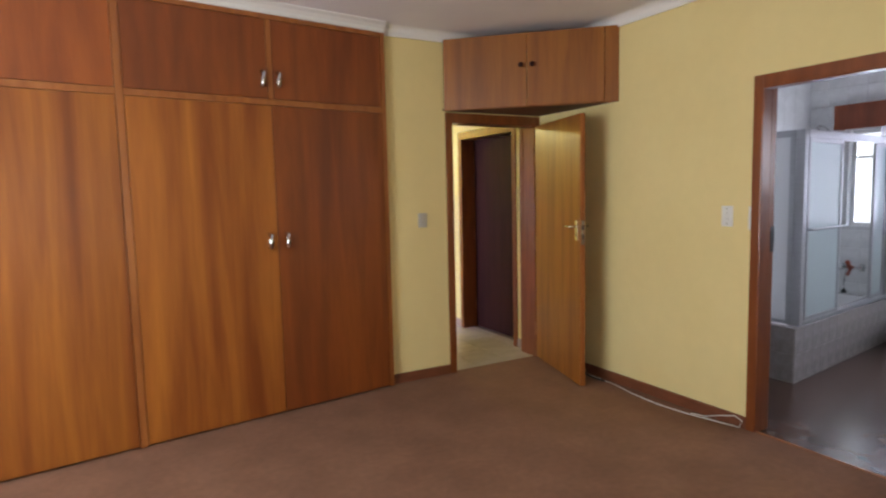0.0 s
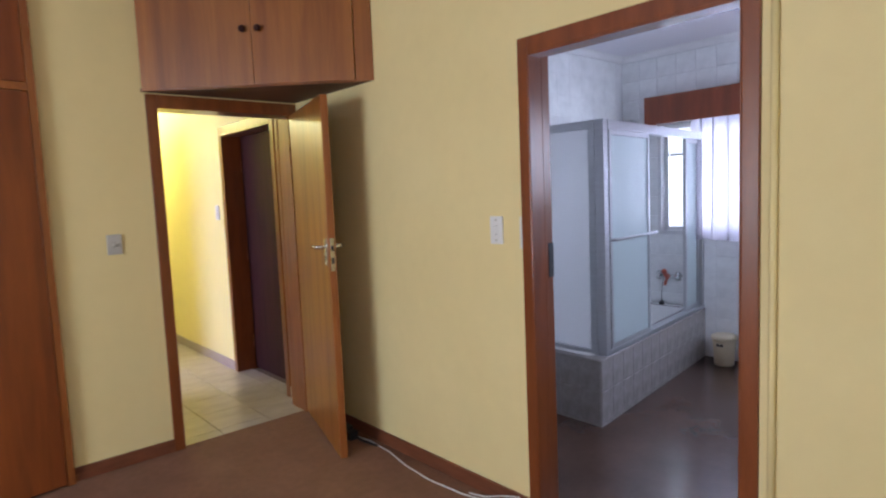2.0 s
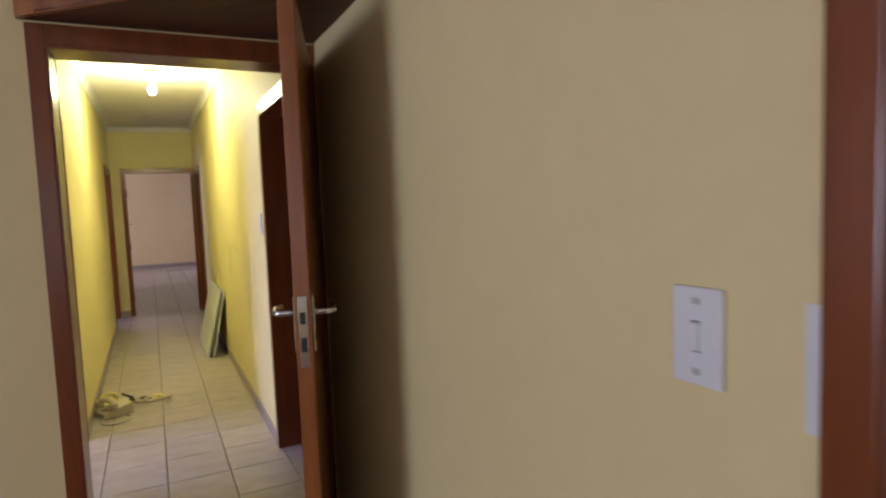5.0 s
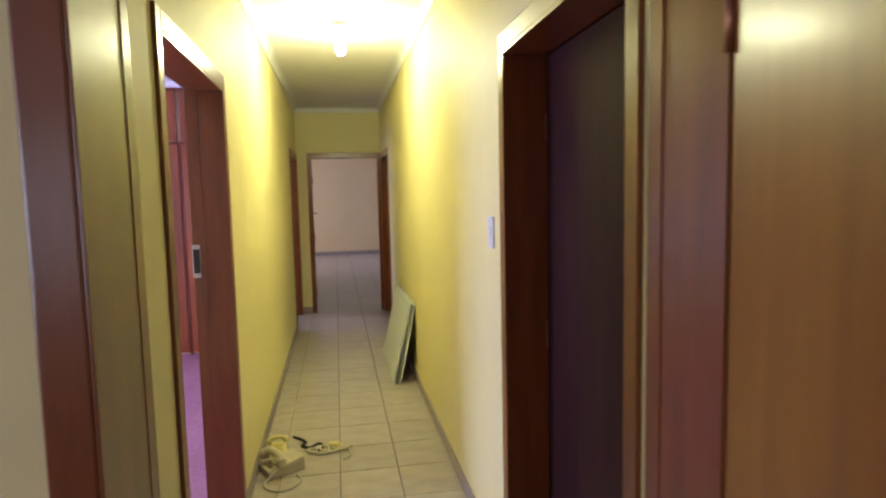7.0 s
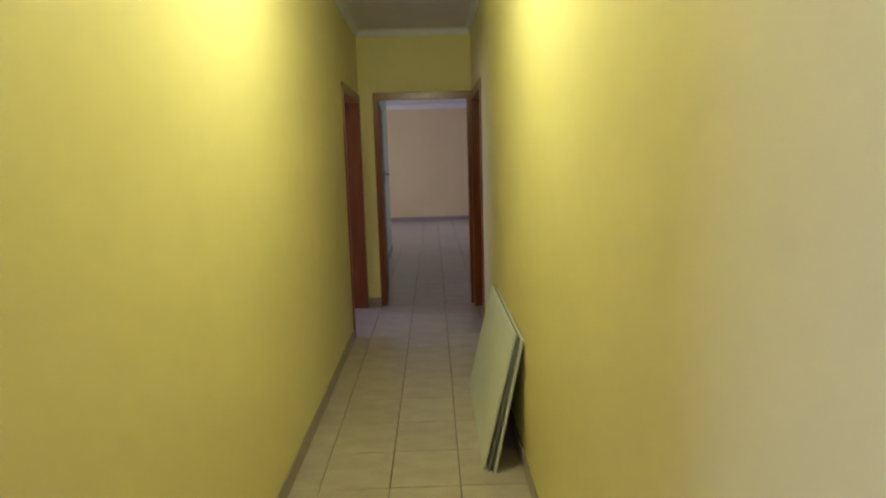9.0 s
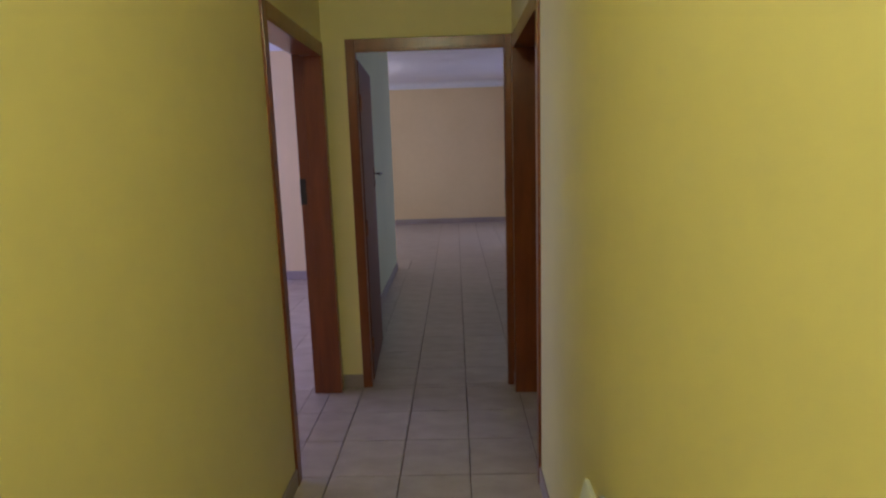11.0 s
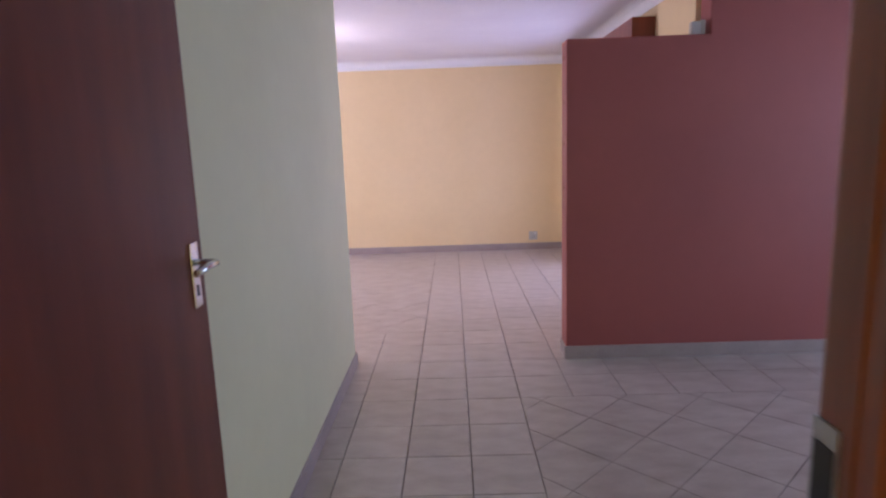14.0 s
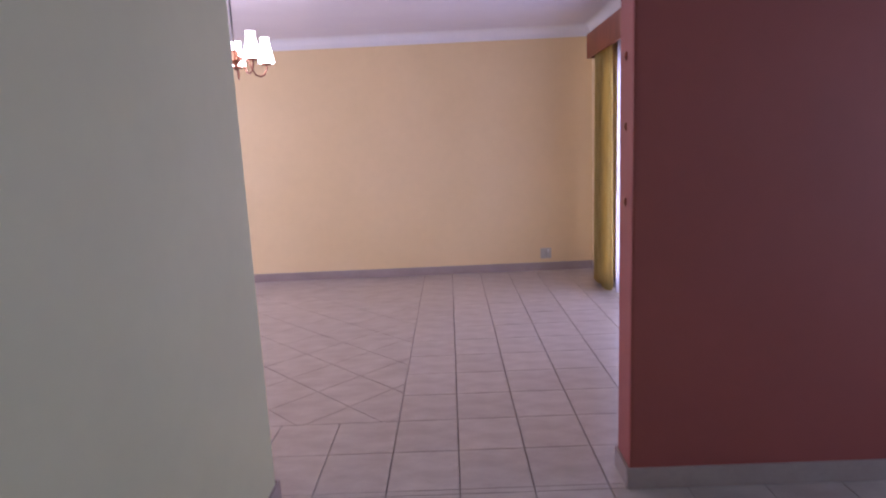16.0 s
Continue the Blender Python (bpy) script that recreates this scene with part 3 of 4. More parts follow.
def closet():
    root = empty("built_in_wardrobe", SKEW)
    y0 = -0.035
    boxes("carcass", M["trim"], [(-4.80, -1.45, -0.004, 0.0, 0, 2.62)], root)
    posts = [(-1.485, -1.45), (-3.135, -3.095), (-4.80, -4.76)]
    boxes("frame", M["trim"], [(a, b, y0 - 0.006, -0.004, 0.0, 2.62) for a, b in posts] +
          [(posts[i + 1][1], posts[i][0], y0 - 0.008, -0.004, z0, z1) for i in (0, 1) for z0, z1 in ((2.045, 2.085), (2.585, 2.62))] +
          [(-2.295, -2.262, y0 - 0.006, -0.004, 2.085, 2.585), (-3.965, -3.93, y0 - 0.006, -0.004, 2.085, 2.585)], root, 0.003)
    for a, b in ((-2.276, -1.488), (-3.092, -2.280), (-3.944, -3.138), (-4.757, -3.948)):
        # All lower doors but the rightmost wear the veneer with painted sheen.
        d = boxes("door", M["closet"] if a == -2.276 else M["flame"], [(a, b, y0 - 0.01, y0 + 0.012, 0.014, 2.042)], root, 0.002)
        right = a in (-2.276, -3.944)
        pull(d, a + 0.055 if right else b - 0.05, 1.17, y0 - 0.01)
    for a, b in ((-2.259, -1.488), (-3.092, -2.298), (-3.927, -3.138), (-4.757, -3.968)):
        d = boxes("door", M["closet"], [(a, b, y0 - 0.004, y0 + 0.012, 2.088, 2.582)], root, 0.002)
        right = a in (-2.259, -3.927)
        pull(d, a + 0.03 if right else b - 0.03, 2.21, y0 - 0.004)
    tagged(root, "built-in wardrobe with reddish veneer doors and chrome pulls", "wardrobe")


closet()
bm = bmesh.new()
add_prism(bm, [(-5.2, -0.005), (-1.46, -0.005), *[(p.x, p.y) for p in (SKEW @ Vector((-1.5, 0.0, 0)), SKEW @ Vector((-4.80, 0.0, 0)))], (-5.2, -0.44)], 0.0, H)
structure(finish("wall_behind_wardrobe", bm, M["yellow"]), "plastered wall closing the space behind the wardrobe", "wall")
bm = bmesh.new()
cove = [(0.0, 2.615), (-0.05, 2.615), (-0.058, 2.62), (-0.065, 2.64), (-0.085, 2.66), (-0.115, 2.672), (-0.115, H - 0.001), (0.0, H - 0.001)]
ends = [[bm.verts.new((x, y, z)) for y, z in cove] for x in (-4.80, -1.46)]
bm.faces.new(ends[0])
bm.faces.new(ends[1][::-1])
for i in range(len(cove)):
    bm.faces.new((ends[0][i], ends[0][(i + 1) % len(cove)], ends[1][(i + 1) % len(cove)], ends[1][i]))
bmesh.ops.transform(bm, matrix=SKEW, verts=bm.verts)
structure(finish("cornice_wardrobe", bm, M["white"]), "white coved cornice along the top of the wardrobe", "cornice")


def corner_cupboard():
    """Triangular cupboard across the corner over the door."""
    a, b = Vector((-0.95, -0.03, 0)), Vector((-0.004, -0.915, 0))
    d = (b - a).normalized()
    L = (b - a).length
    root = empty("corner_cupboard", Matrix.Translation((a.x, a.y, 2.088)) @ Matrix.Rotation(math.atan2(d.y, d.x), 4, "Z"))
    inv = root.matrix_world.inverted()
    c = inv @ Vector((-0.004, -0.004, 2.088))
    al = inv @ Vector((-0.95, -0.004, 2.088))
    bm = bmesh.new()
    add_prism(bm, [(0, 0.02), (L, 0.02), (c.x, c.y), (al.x, al.y)], 0.0, 0.02)
    finish("bottom", bm, M["underside"], root)
    bm = bmesh.new()
    add_prism(bm, [(0, 0.02), (L, 0.02), (c.x, c.y), (al.x, al.y)], 0.52, 0.54)
    finish("top", bm, M["trim"], root)
    boxes("frame", M["door"], [(0, 0.085, 0.0, 0.02, 0, 0.535), (L - 0.10, L, 0.0, 0.02, 0, 0.535), (0.085, L - 0.10, 0.004, 0.02, 0, 0.012), (0.085, L - 0.10, 0.004, 0.02, 0.525, 0.535)], root, 0.002)
    mid = L * 0.5 - 0.01
    for x0, x1, k in ((0.087, mid - 0.0015, mid - 0.042), (mid + 0.0015, L - 0.102, mid + 0.042)):
        dd = boxes("door", M["door"], [(x0, x1, -0.012, 0.006, 0.004, 0.532)], root, 0.002)
        bm = bmesh.new()
        add_lathe(bm, [(0.008, 0), (0.008, 0.012), (0.018, 0.018), (0.019, 0.026), (0.012, 0.032)], seg=16)
        bmesh.ops.transform(bm, matrix=pose(k, -0.012, 0.30, 90), verts=bm.verts)
        finish("knob", bm, M["darkdoor"], dd, smooth=True)
    tagged(root, "veneered corner cupboard fixed above the bedroom door", "cupboard")


corner_cupboard()


def switch(name, m, w, h, mat, label, rockers):
    """Wall plate in the xz plane facing -y, centre at the origin."""
    root = empty(name, m)
    boxes("plate", mat, [(-w / 2, w / 2, -0.009, 0, -h / 2, h / 2)], root, 0.003)
    for z, rw, rh in rockers:
        boxes("rocker", mat, [(-rw / 2, rw / 2, -0.013, -0.008, z - rh / 2, z + rh / 2)], root, 0.0015)
        for q in (z - rh / 2 - 0.0012, z + rh / 2 + 0.0012):
            boxes("gap", M["black"], [(-rw / 2, rw / 2, -0.0095, -0.0088, q - 0.0008, q + 0.0008)], root)
    for z in (-h * 0.36, h * 0.36):
        boxes("screw", M["greyplastic"], [(-0.006, 0.006, -0.0098, -0.0088, z - 0.004, z + 0.004)], root)
    tagged(root, label, "switch")
    return root


switch("light_switch", turned(0, -1.8, -90, 1.28), 0.075, 0.125, M["plastic"], "white slim light switch on the yellow wall", [(0.0, 0.013, 0.036)])
switch("light_switch", turned(-1.15, 0, 0, 1.25), 0.075, 0.11, M["greyplastic"], "old grey single light switch plate", [(0.0, 0.022, 0.022)])
switch("light_switch", turned(XE, 1.52, -90, 1.37), 0.075, 0.125, M["plastic"], "white single light switch beside the corridor door", [(0.0, 0.027, 0.042)])


def socket(name, m, label):
    root = empty(name, m)
    boxes("plate", M["greyplastic"], [(-0.06, 0.06, -0.01, 0, -0.06, 0.06)], root, 0.004)
    bm = bmesh.new()
    for x, z in ((-0.014, -0.02), (0.014, -0.02), (0, 0.006)):
        add_lathe(bm, [(0.005, 0), (0.005, 0.0015)], seg=8)
        bmesh.ops.transform(bm, matrix=pose(x, -0.0105, z, 90), verts=bm.verts[-16:])
    finish("pin_hole", bm, M["black"], root)
    boxes("rocker", M["plastic"], [(0.02, 0.038, -0.014, -0.009, 0.022, 0.045)], root, 0.001)
    tagged(root, label, "socket")


socket("wall_socket", turned(0.785, 15.3, 0, 0.2), "grey plug socket low on the lounge wall")
socket("wall_socket", turned(-2.96, 10.5, 0, 0.22), "grey plug socket low on the apricot wall")

# bare plaster by the frame
structure(boxes("trim_plaster_patch", M["plastic"], [(-0.003, 0.0, -1.953, -1.935, 1.2, 1.34)], bevel=0.0015), "bare pale plaster patch beside the door frame", "plaster")

# conduit beside the bathroom door
bm = bmesh.new()
add_tube(bm, [(-0.01, -2.955, 0.08), (-0.01, -2.955, 1.0), (-0.01, -2.955, 2.10)], 0.011, 10)
tagged(finish("cable_conduit", bm, M["yellow"], smooth=True), "painted cable conduit beside the bathroom door frame", "conduit")

# white cable along the skirting, with a plug behind the door
bm = bmesh.new()
pts = [(-0.09, -0.62, 0.02), (-0.05, -0.75, 0.006), (-0.06, -0.95, 0.006), (-0.10, -1.15, 0.006), (-0.12, -1.38, 0.006), (-0.10, -1.60, 0.006), (-0.055, -1.80, 0.006), (-0.03, -1.93, 0.008), (-0.028, -1.945, 0.05), (-0.026, -1.9, 0.07), (-0.028, -1.80, 0.04), (-0.045, -1.70, 0.006), (-0.07, -1.62, 0.006)]
add_tube(bm, pts, 0.0035, 8)
tagged(finish("white_cable", bm, M["plastic"], smooth=True), "thin white cable lying along the skirting", "cable")
bm = bmesh.new()
add_box(bm, -0.13, -0.07, -0.66, -0.58, 0.0, 0.05)
add_box(bm, -0.12, -0.08, -0.62, -0.54, 0.05, 0.075)
add_tube(bm, [(-0.1, -0.66, 0.03), (-0.1, -0.72, 0.02), (-0.07, -0.78, 0.006), (-0.06, -0.84, 0.006)], 0.007, 8)
tagged(finish("plug_adaptor", bm, M["black"], bevel=0.006), "black plug adaptor lying on the carpet behind the door", "plug")
bm = bmesh.new()
add_box(bm, -0.195, -0.14, -0.64, -0.58, 0.0, 0.055)
add_box(bm, -0.185, -0.15, -0.66, -0.64, 0.012, 0.042)
tagged(finish("plug_adaptor", bm, M["plastic"], bevel=0.006), "white plug adaptor on the carpet by the skirting", "plug")


# ---------------------------------------------------------------- windows
def window_unit(name, m, w, h, label, bars=(0.5,), cross=(), mat=None):
    """Steel window in the xz plane, lower left corner at the origin, glass included."""
    mat = mat or M["white"]
    root = empty(name, m)
    t = 0.035
    items = [(0, w, -0.02, 0.02, 0, t), (0, w, -0.02, 0.02, h - t, h), (0, t, -0.02, 0.02, t, h - t), (w - t, w, -0.02, 0.02, t, h - t)]
    items += [(w * b - 0.012, w * b + 0.012, -0.015, 0.015, t, h - t) for b in bars]
    boxes("frame", mat, items, root, 0.002)
    if cross:
        boxes("transom", mat, [(t, w - t, -0.012, 0.012, h * c - 0.01, h * c + 0.01) for c in cross], root)
    g = boxes("pane", M["glass"], [(t, w - t, -0.002, 0.002, t, h - t)], root)
    g.visible_shadow = False
    structure(root, label, "window")


window_unit("window_1", turned(-4.3, -5.66, 0, 0.8), 2.6, 1.3, "wide white bedroom window", (0.33, 0.66))
window_unit("window_2", turned(-5.26, -2.9, 90, 0.7), 1.8, 1.4, "white bedroom side window")
window_unit("window_3", turned(3.03, -2.2, 90, 1.05), 1.21, 0.91, "white steel bathroom window", (0.45, 0.8), (0.72,))
# Added window around the bathroom fill light, never in view.
window_unit("window_10_added", turned(1.0, -3.46, 0, 1.2), 1.4, 0.8, "added unseen window for the bathroom fill light")
window_unit("window_4", turned(-4.4, 5.51, 0, 0.5), 1.02, 0.95, "small bright window of the mauve room", ())
window_unit("window_5", turned(-5.06, 1.3, 90, 0.8), 2.2, 1.3, "white window of the mauve room")
window_unit("window_6", turned(-4.46, 7.2, 90, 0.7), 2.1, 1.4, "white window of the side room")
window_unit("window_7", turned(1.40, 12.2, 90, 0.02), 2.1, 2.18, "glazed lounge door behind the curtains", (0.33, 0.66))
# Added window around the lounge fill light, out of view.
window_unit("window_8_added", turned(-5.06, 12.1, 90, 0.7), 2.2, 1.4, "added unseen window for the lounge fill light")
window_unit("window_9", turned(4.56, 8.2, 90, 0.75), 1.6, 1.3, "white hall window")
# Glowing panel in a gap added between two rooms, brightens the small window.
structure(boxes("backdrop_gap_glow", M["outside"], [(-4.9, -2.9, 5.76, 5.77, 0.0, 2.0)]), "added glowing panel in the gap behind the small window", "backdrop")
structure(boxes("backdrop_yard", M["outside"], [(4.2, 4.21, -3.6, 0.4, 0.0, 3.2)]), "bright hazy outdoors beyond the bathroom window", "backdrop")
structure(boxes("backdrop_patio", M["outside"], [(4.0, 4.01, 11.3, 16.6, -0.1, 3.2)]), "bright hazy outdoors beyond the lounge door", "backdrop")
structure(boxes("ground", M["plaster"], [(-300, 300, -300, 300, -0.3, -0.12)]), "bare pale ground around the house", "ground")


def drape(name, m, w, h, folds, depth, mat, label, thick=0.003, seed=1, flare=0.0, wob=0.3, lap=0.0):
    """Hanging cloth in the xz plane with folds; lower left corner at the origin."""
    rnd = random.Random(seed)
    nx, nz = folds * 10, 14
    ph = [rnd.uniform(-wob, wob) * 3 for _ in range(folds + 2)]
    am = [rnd.uniform(0.6, 1.25) for _ in range(folds + 2)]
    bm = bmesh.new()
    grid = []
    for j in range(nz + 1):
        v = j / nz
        row = []
        for i in range(nx + 1):
            u = i / nx
            k = u * folds
            a = am[int(k)] * (1 - k % 1) + am[int(k) + 1] * (k % 1)
            p = ph[int(k)] * (1 - k % 1) + ph[int(k) + 1] * (k % 1)
            y = depth * a * math.sin(2 * math.pi * k + p * (1 - 0.4 * v)) * (1 - 0.35 * v)
            hem = 0.006 * math.sin(2 * math.pi * k * 0.5 + p) if j == 0 else 0
            x = w * u + lap * a * w / folds / (2 * math.pi) * math.sin(4 * math.pi * k + p) * (0.6 + 0.4 * v)
            row.append(bm.verts.new(((x - w * 0.5) * (1 + flare * (1 - v)) + w * 0.5, y, h * v + hem)))
        grid.append(row)
    for a, b in zip(grid, grid[1:]):
        for i in range(nx):
            bm.faces.new((a[i], a[i + 1], b[i + 1], b[i]))
    if thick:
        bmesh.ops.solidify(bm, geom=bm.faces[:], thickness=thick)
    ob = finish(name, bm, mat, smooth=True)
    ob.matrix_world = m
    tagged(ob, label, "curtain")
    return ob


# ---------------------------------------------------------------- bathroom
def tub():
    """Built-in bath in a tiled surround, set slightly askew along the wall."""
    root = empty("bathtub", pose(1.06, -1.62, 0))
    W, D0, D1, h = 1.885, 0.995, 0.995, 0.405
    def front(x):
        return 0.24 * x / W
    bm = bmesh.new()
    add_prism(bm, [(0, 0), (W, front(W)), (W, D0), (0, D0)], -0.006, h - 0.012)
    bmesh.ops.delete(bm, geom=[f for f in bm.faces if f.normal.z > 0.9 or f.calc_center_median().z > h - 0.02], context="FACES_ONLY")
    finish("surround", bm, M["surroundtile"], root)
    # basin: rounded ring rim and sloping bowl
    def ring(ix, iy, z, r):
        x0, x1, y0, y1 = 0.10 + ix, W - 0.06 - ix, 0.14 + iy, D0 - 0.06 - iy
        pts = []
        for cx, cy, a0 in ((x1 - r, y1 - r, 0), (x0 + r, y1 - r, 90), (x0 + r, y0 + r, 180), (x1 - r, y0 + r, 270)):
            for k in range(7):
                a = radians(a0 + k * 15)
                px = cx + r * math.cos(a)
                py = cy + r * math.sin(a)
                pts.append((px, py + 0.20 * (px / W) * (1 - (py - y0) / (y1 - y0)), z))
        return pts
    bm = bmesh.new()
    rings = [[bm.verts.new(p) for p in ring(*q)] for q in ((-0.04, -0.04, h - 0.012, 0.06), (-0.04, -0.04, h + 0.004, 0.06), (-0.01, -0.01, h + 0.008, 0.10), (0.02, 0.02, h - 0.01, 0.13), (0.06, 0.06, 0.25, 0.13), (0.11, 0.10, 0.12, 0.14), (0.2, 0.16, 0.09, 0.12))]
    for a, b in zip(rings, rings[1:]):
        for i in range(len(a)):
            bm.faces.new((a[i], a[(i + 1) % len(a)], b[(i + 1) % len(a)], b[i]))
    bm.faces.new(rings[-1])
    finish("basin", bm, M["porcelain"], root, smooth=True)
    # ledge round the basin, in the same shade-darkened tile
    bm = bmesh.new()
    add_prism(bm, [(-0.004, -0.004), (W, front(W) - 0.004), (W, front(W) + 0.14), (0.11, 0.14)], h - 0.014, h)
    add_prism(bm, [(-0.004, -0.004), (0.11, 0.14), (0.11, D0), (-0.004, D0)], h - 0.014, h)
    add_box(bm, 0.11, W, D0 - 0.075, D0, h - 0.014, h)
    add_prism(bm, [(W - 0.075, front(W) + 0.14), (W, front(W) + 0.14), (W, D0 - 0.075), (W - 0.075, D0 - 0.075)], h - 0.014, h)
    finish("ledge", bm, M["surroundtile"], root, 0.003)
    # tiles on the front and the end
    tw, th = 0.15, 0.20
    ang = math.atan2(front(W), W)
    L = W / math.cos(ang)
    me = tile_mesh("surround_tile", tw - 0.002, th - 0.002, 0.003, "surroundtile")
    for i in range(int(L / tw)):
        for j in range(2):
            o = new("tile", me)
            o.parent = root
            o.matrix_local = Matrix.Rotation(ang, 4, "Z") @ pose(i * tw + tw / 2, 0, 0.012 + th * (j + 0.5))
    for i in range(6):
        for j in range(2):
            o = new("tile", me)
            o.parent = root
            o.matrix_local = pose(0, tw * (i + 0.5) + 0.006, 0.012 + th * (j + 0.5), 0, 0, -90)
    tagged(root, "white built-in bathtub in a marbled tile surround", "bathtub")


def tile_mesh(name, w, h, t, mat="walltile"):
    """Bevelled tile in the xz plane, facing -y, its middle at the origin."""
    bm = bmesh.new()
    e = min(0.004, w * 0.1)
    outer = [bm.verts.new((x * w / 2, 0, z * h / 2)) for x, z in ((-1, -1), (1, -1), (1, 1), (-1, 1))]
    inner = [bm.verts.new((x * (w / 2 - e), -t, z * (h / 2 - e))) for x, z in ((-1, -1), (1, -1), (1, 1), (-1, 1))]
    for i in range(4):
        bm.faces.new((outer[i], outer[(i + 1) % 4], inner[(i + 1) % 4], inner[i]))
    bm.faces.new(inner)
    bmesh.ops.recalc_face_normals(bm, faces=bm.faces)
    me = bpy.data.meshes.new(name)
    bm.to_mesh(me)
    bm.free()
    me.materials.append(M[mat])
    return me


tub()


def enclosure():
    """Aluminium and frosted glass bath screen standing on the ledge."""
    root = empty("shower_screen", pose(1.19, -1.555, 0.405) @ Matrix.Rotation(math.atan2(0.21, 1.76), 4, "Z"))
    L, h = 1.765, 1.455
    boxes("post", M["alu"], [(-0.025, 0.03, -0.03, 0.03, 0, h)], root, 0.003)
    boxes("post", M["alu"], [(L - 0.04, L, -0.025, 0.025, 0.03, h - 0.05)], root, 0.003)
    boxes("top_rail", M["alu"], [(0.03, L, -0.035, 0.035, h - 0.06, h)], root, 0.003)
    boxes("bottom_rail", M["alu"], [(0.03, L, -0.03, 0.03, 0, 0.03)], root, 0.003)
    def panel(x0, x1, y, bar):
        p = boxes("sliding_panel", M["frost"], [(x0 + 0.02, x1 - 0.02, y - 0.002, y + 0.002, 0.05, h - 0.08)], root)
        boxes("panel_frame", M["alu"], [(x0, x0 + 0.025, y - 0.012, y + 0.012, 0.03, h - 0.06), (x1 - 0.025, x1, y - 0.012, y + 0.012, 0.03, h - 0.06), (x0 + 0.025, x1 - 0.025, y - 0.012, y + 0.012, 0.03, 0.055), (x0 + 0.025, x1 - 0.025, y - 0.012, y + 0.012, h - 0.09, h - 0.06)], p, 0.002)
        if bar:
            bm = bmesh.new()
            z = 0.72
            add_tube(bm, [(x0 + 0.01, y - 0.012, z), (x0 + 0.01, y - 0.04, z), (x0 + 0.04, y - 0.045, z), (x1 + 0.02, y - 0.045, z), (x1 + 0.05, y - 0.04, z), (x1 + 0.05, y - 0.012, z)], 0.009)
            finish("towel_bar", bm, M["alu"], p, smooth=True)
    panel(0.06, 0.66, -0.014, True)
    panel(L - 0.34, L - 0.05, 0.014, False)
    # fixed end panel at right angles
    r = Matrix.Rotation(-math.atan2(0.21, 1.76), 4, "Z")
    e = boxes("end_panel", M["milk"], [(-0.012, -0.008, 0.05, 0.92, 0.03, h - 0.05)], root)
    f = boxes("end_frame", M["alu"], [(-0.03, 0.01, 0.03, 0.93, h - 0.05, h), (-0.028, 0.008, 0.03, 0.93, 0, 0.028), (-0.028, 0.008, 0.03, 0.075, 0.028, h - 0.05), (-0.028, 0.008, 0.90, 0.93, 0.028, h - 0.05)], root, 0.002)
    e.matrix_local = r
    f.matrix_local = r
    tagged(root, "aluminium framed shower screen with frosted sliding panels", "shower screen")


enclosure()

# taps, hose and shower head on the end wall
tap = empty("bath_tap", pose(2.95, -1.08, 0.66))
bm = bmesh.new()
for y in (-0.09, 0.09):
    add_tube(bm, [(-0.008, y, 0), (-0.05, y, 0)], 0.016)
    add_tube(bm, [(-0.05, y, -0.03), (-0.05, y, 0.035)], 0.02)
add_tube(bm, [(-0.05, -0.09, 0), (-0.05, 0.09, 0)], 0.013)
finish("body", bm, M["chrome"], tap, smooth=True)
bm = bmesh.new()
add_tube(bm, [(-0.05, 0, 0), (-0.10, -0.005, 0.005), (-0.13, -0.01, 0.03), (-0.16, -0.02, 0.055), (-0.19, -0.03, 0.06)], 0.02)
add_tube(bm, [(-0.05, 0, 0), (-0.09, 0.0, -0.03), (-0.12, 0.0, -0.07)], 0.012)
tagged(finish("spout", bm, M["rubber"], tap, smooth=True), "red rubber hose on the spout")
bm = bmesh.new()
add_tube(bm, [(-0.14, 0.0, 0.0), (-0.15, 0.005, -0.06), (-0.155, 0.01, -0.13), (-0.15, 0.012, -0.20)], 0.003, 6)
add_lathe(bm, [(0.022, -0.235), (0.024, -0.215), (0.008, -0.2)], -0.15, 0.012, 14)
finish("chain_plug", bm, M["black"], tap, smooth=True)
tagged(tap, "chrome bath mixer with a red rubber hose", "tap")
sh = empty("wall_shower", pose(2.95, -0.80, 1.98))
bm = bmesh.new()
add_tube(bm, [(-0.006, 0, 0), (-0.08, 0, 0.03), (-0.16, 0, 0.04), (-0.20, 0, 0.02)], 0.009)
finish("arm", bm, M["chrome"], sh, smooth=True)
bm = bmesh.new()
add_lathe(bm, [(0.046, -0.035), (0.046, -0.022), (0.02, 0.01), (0.014, 0.03)], -0.21, 0, 18)
finish("rose", bm, M["chrome"], sh, smooth=True)
tagged(sh, "chrome shower rose on a short wall arm", "shower head")

# pelmet, rail and net curtain
pel = boxes("curtain_pelmet", M["pelmet"], [(2.78, 2.80, -2.45, -0.93, 1.96, 2.19), (2.80, 2.948, -0.95, -0.93, 1.96, 2.19), (2.80, 2.948, -2.45, -2.43, 1.96, 2.19), (2.80, 2.948, -2.43, -0.95, 2.17, 2.19)], bevel=0.003)
tagged(pel, "dark reddish wooden pelmet over the bathroom window", "pelmet")
drape("net_curtain", turned(2.86, -2.42, 90, 0.99), 1.10, 1.16, 5, 0.035, M["sheer"], "white sheer net curtain at the bathroom window", 0, 11, wob=1.3, lap=1.25)


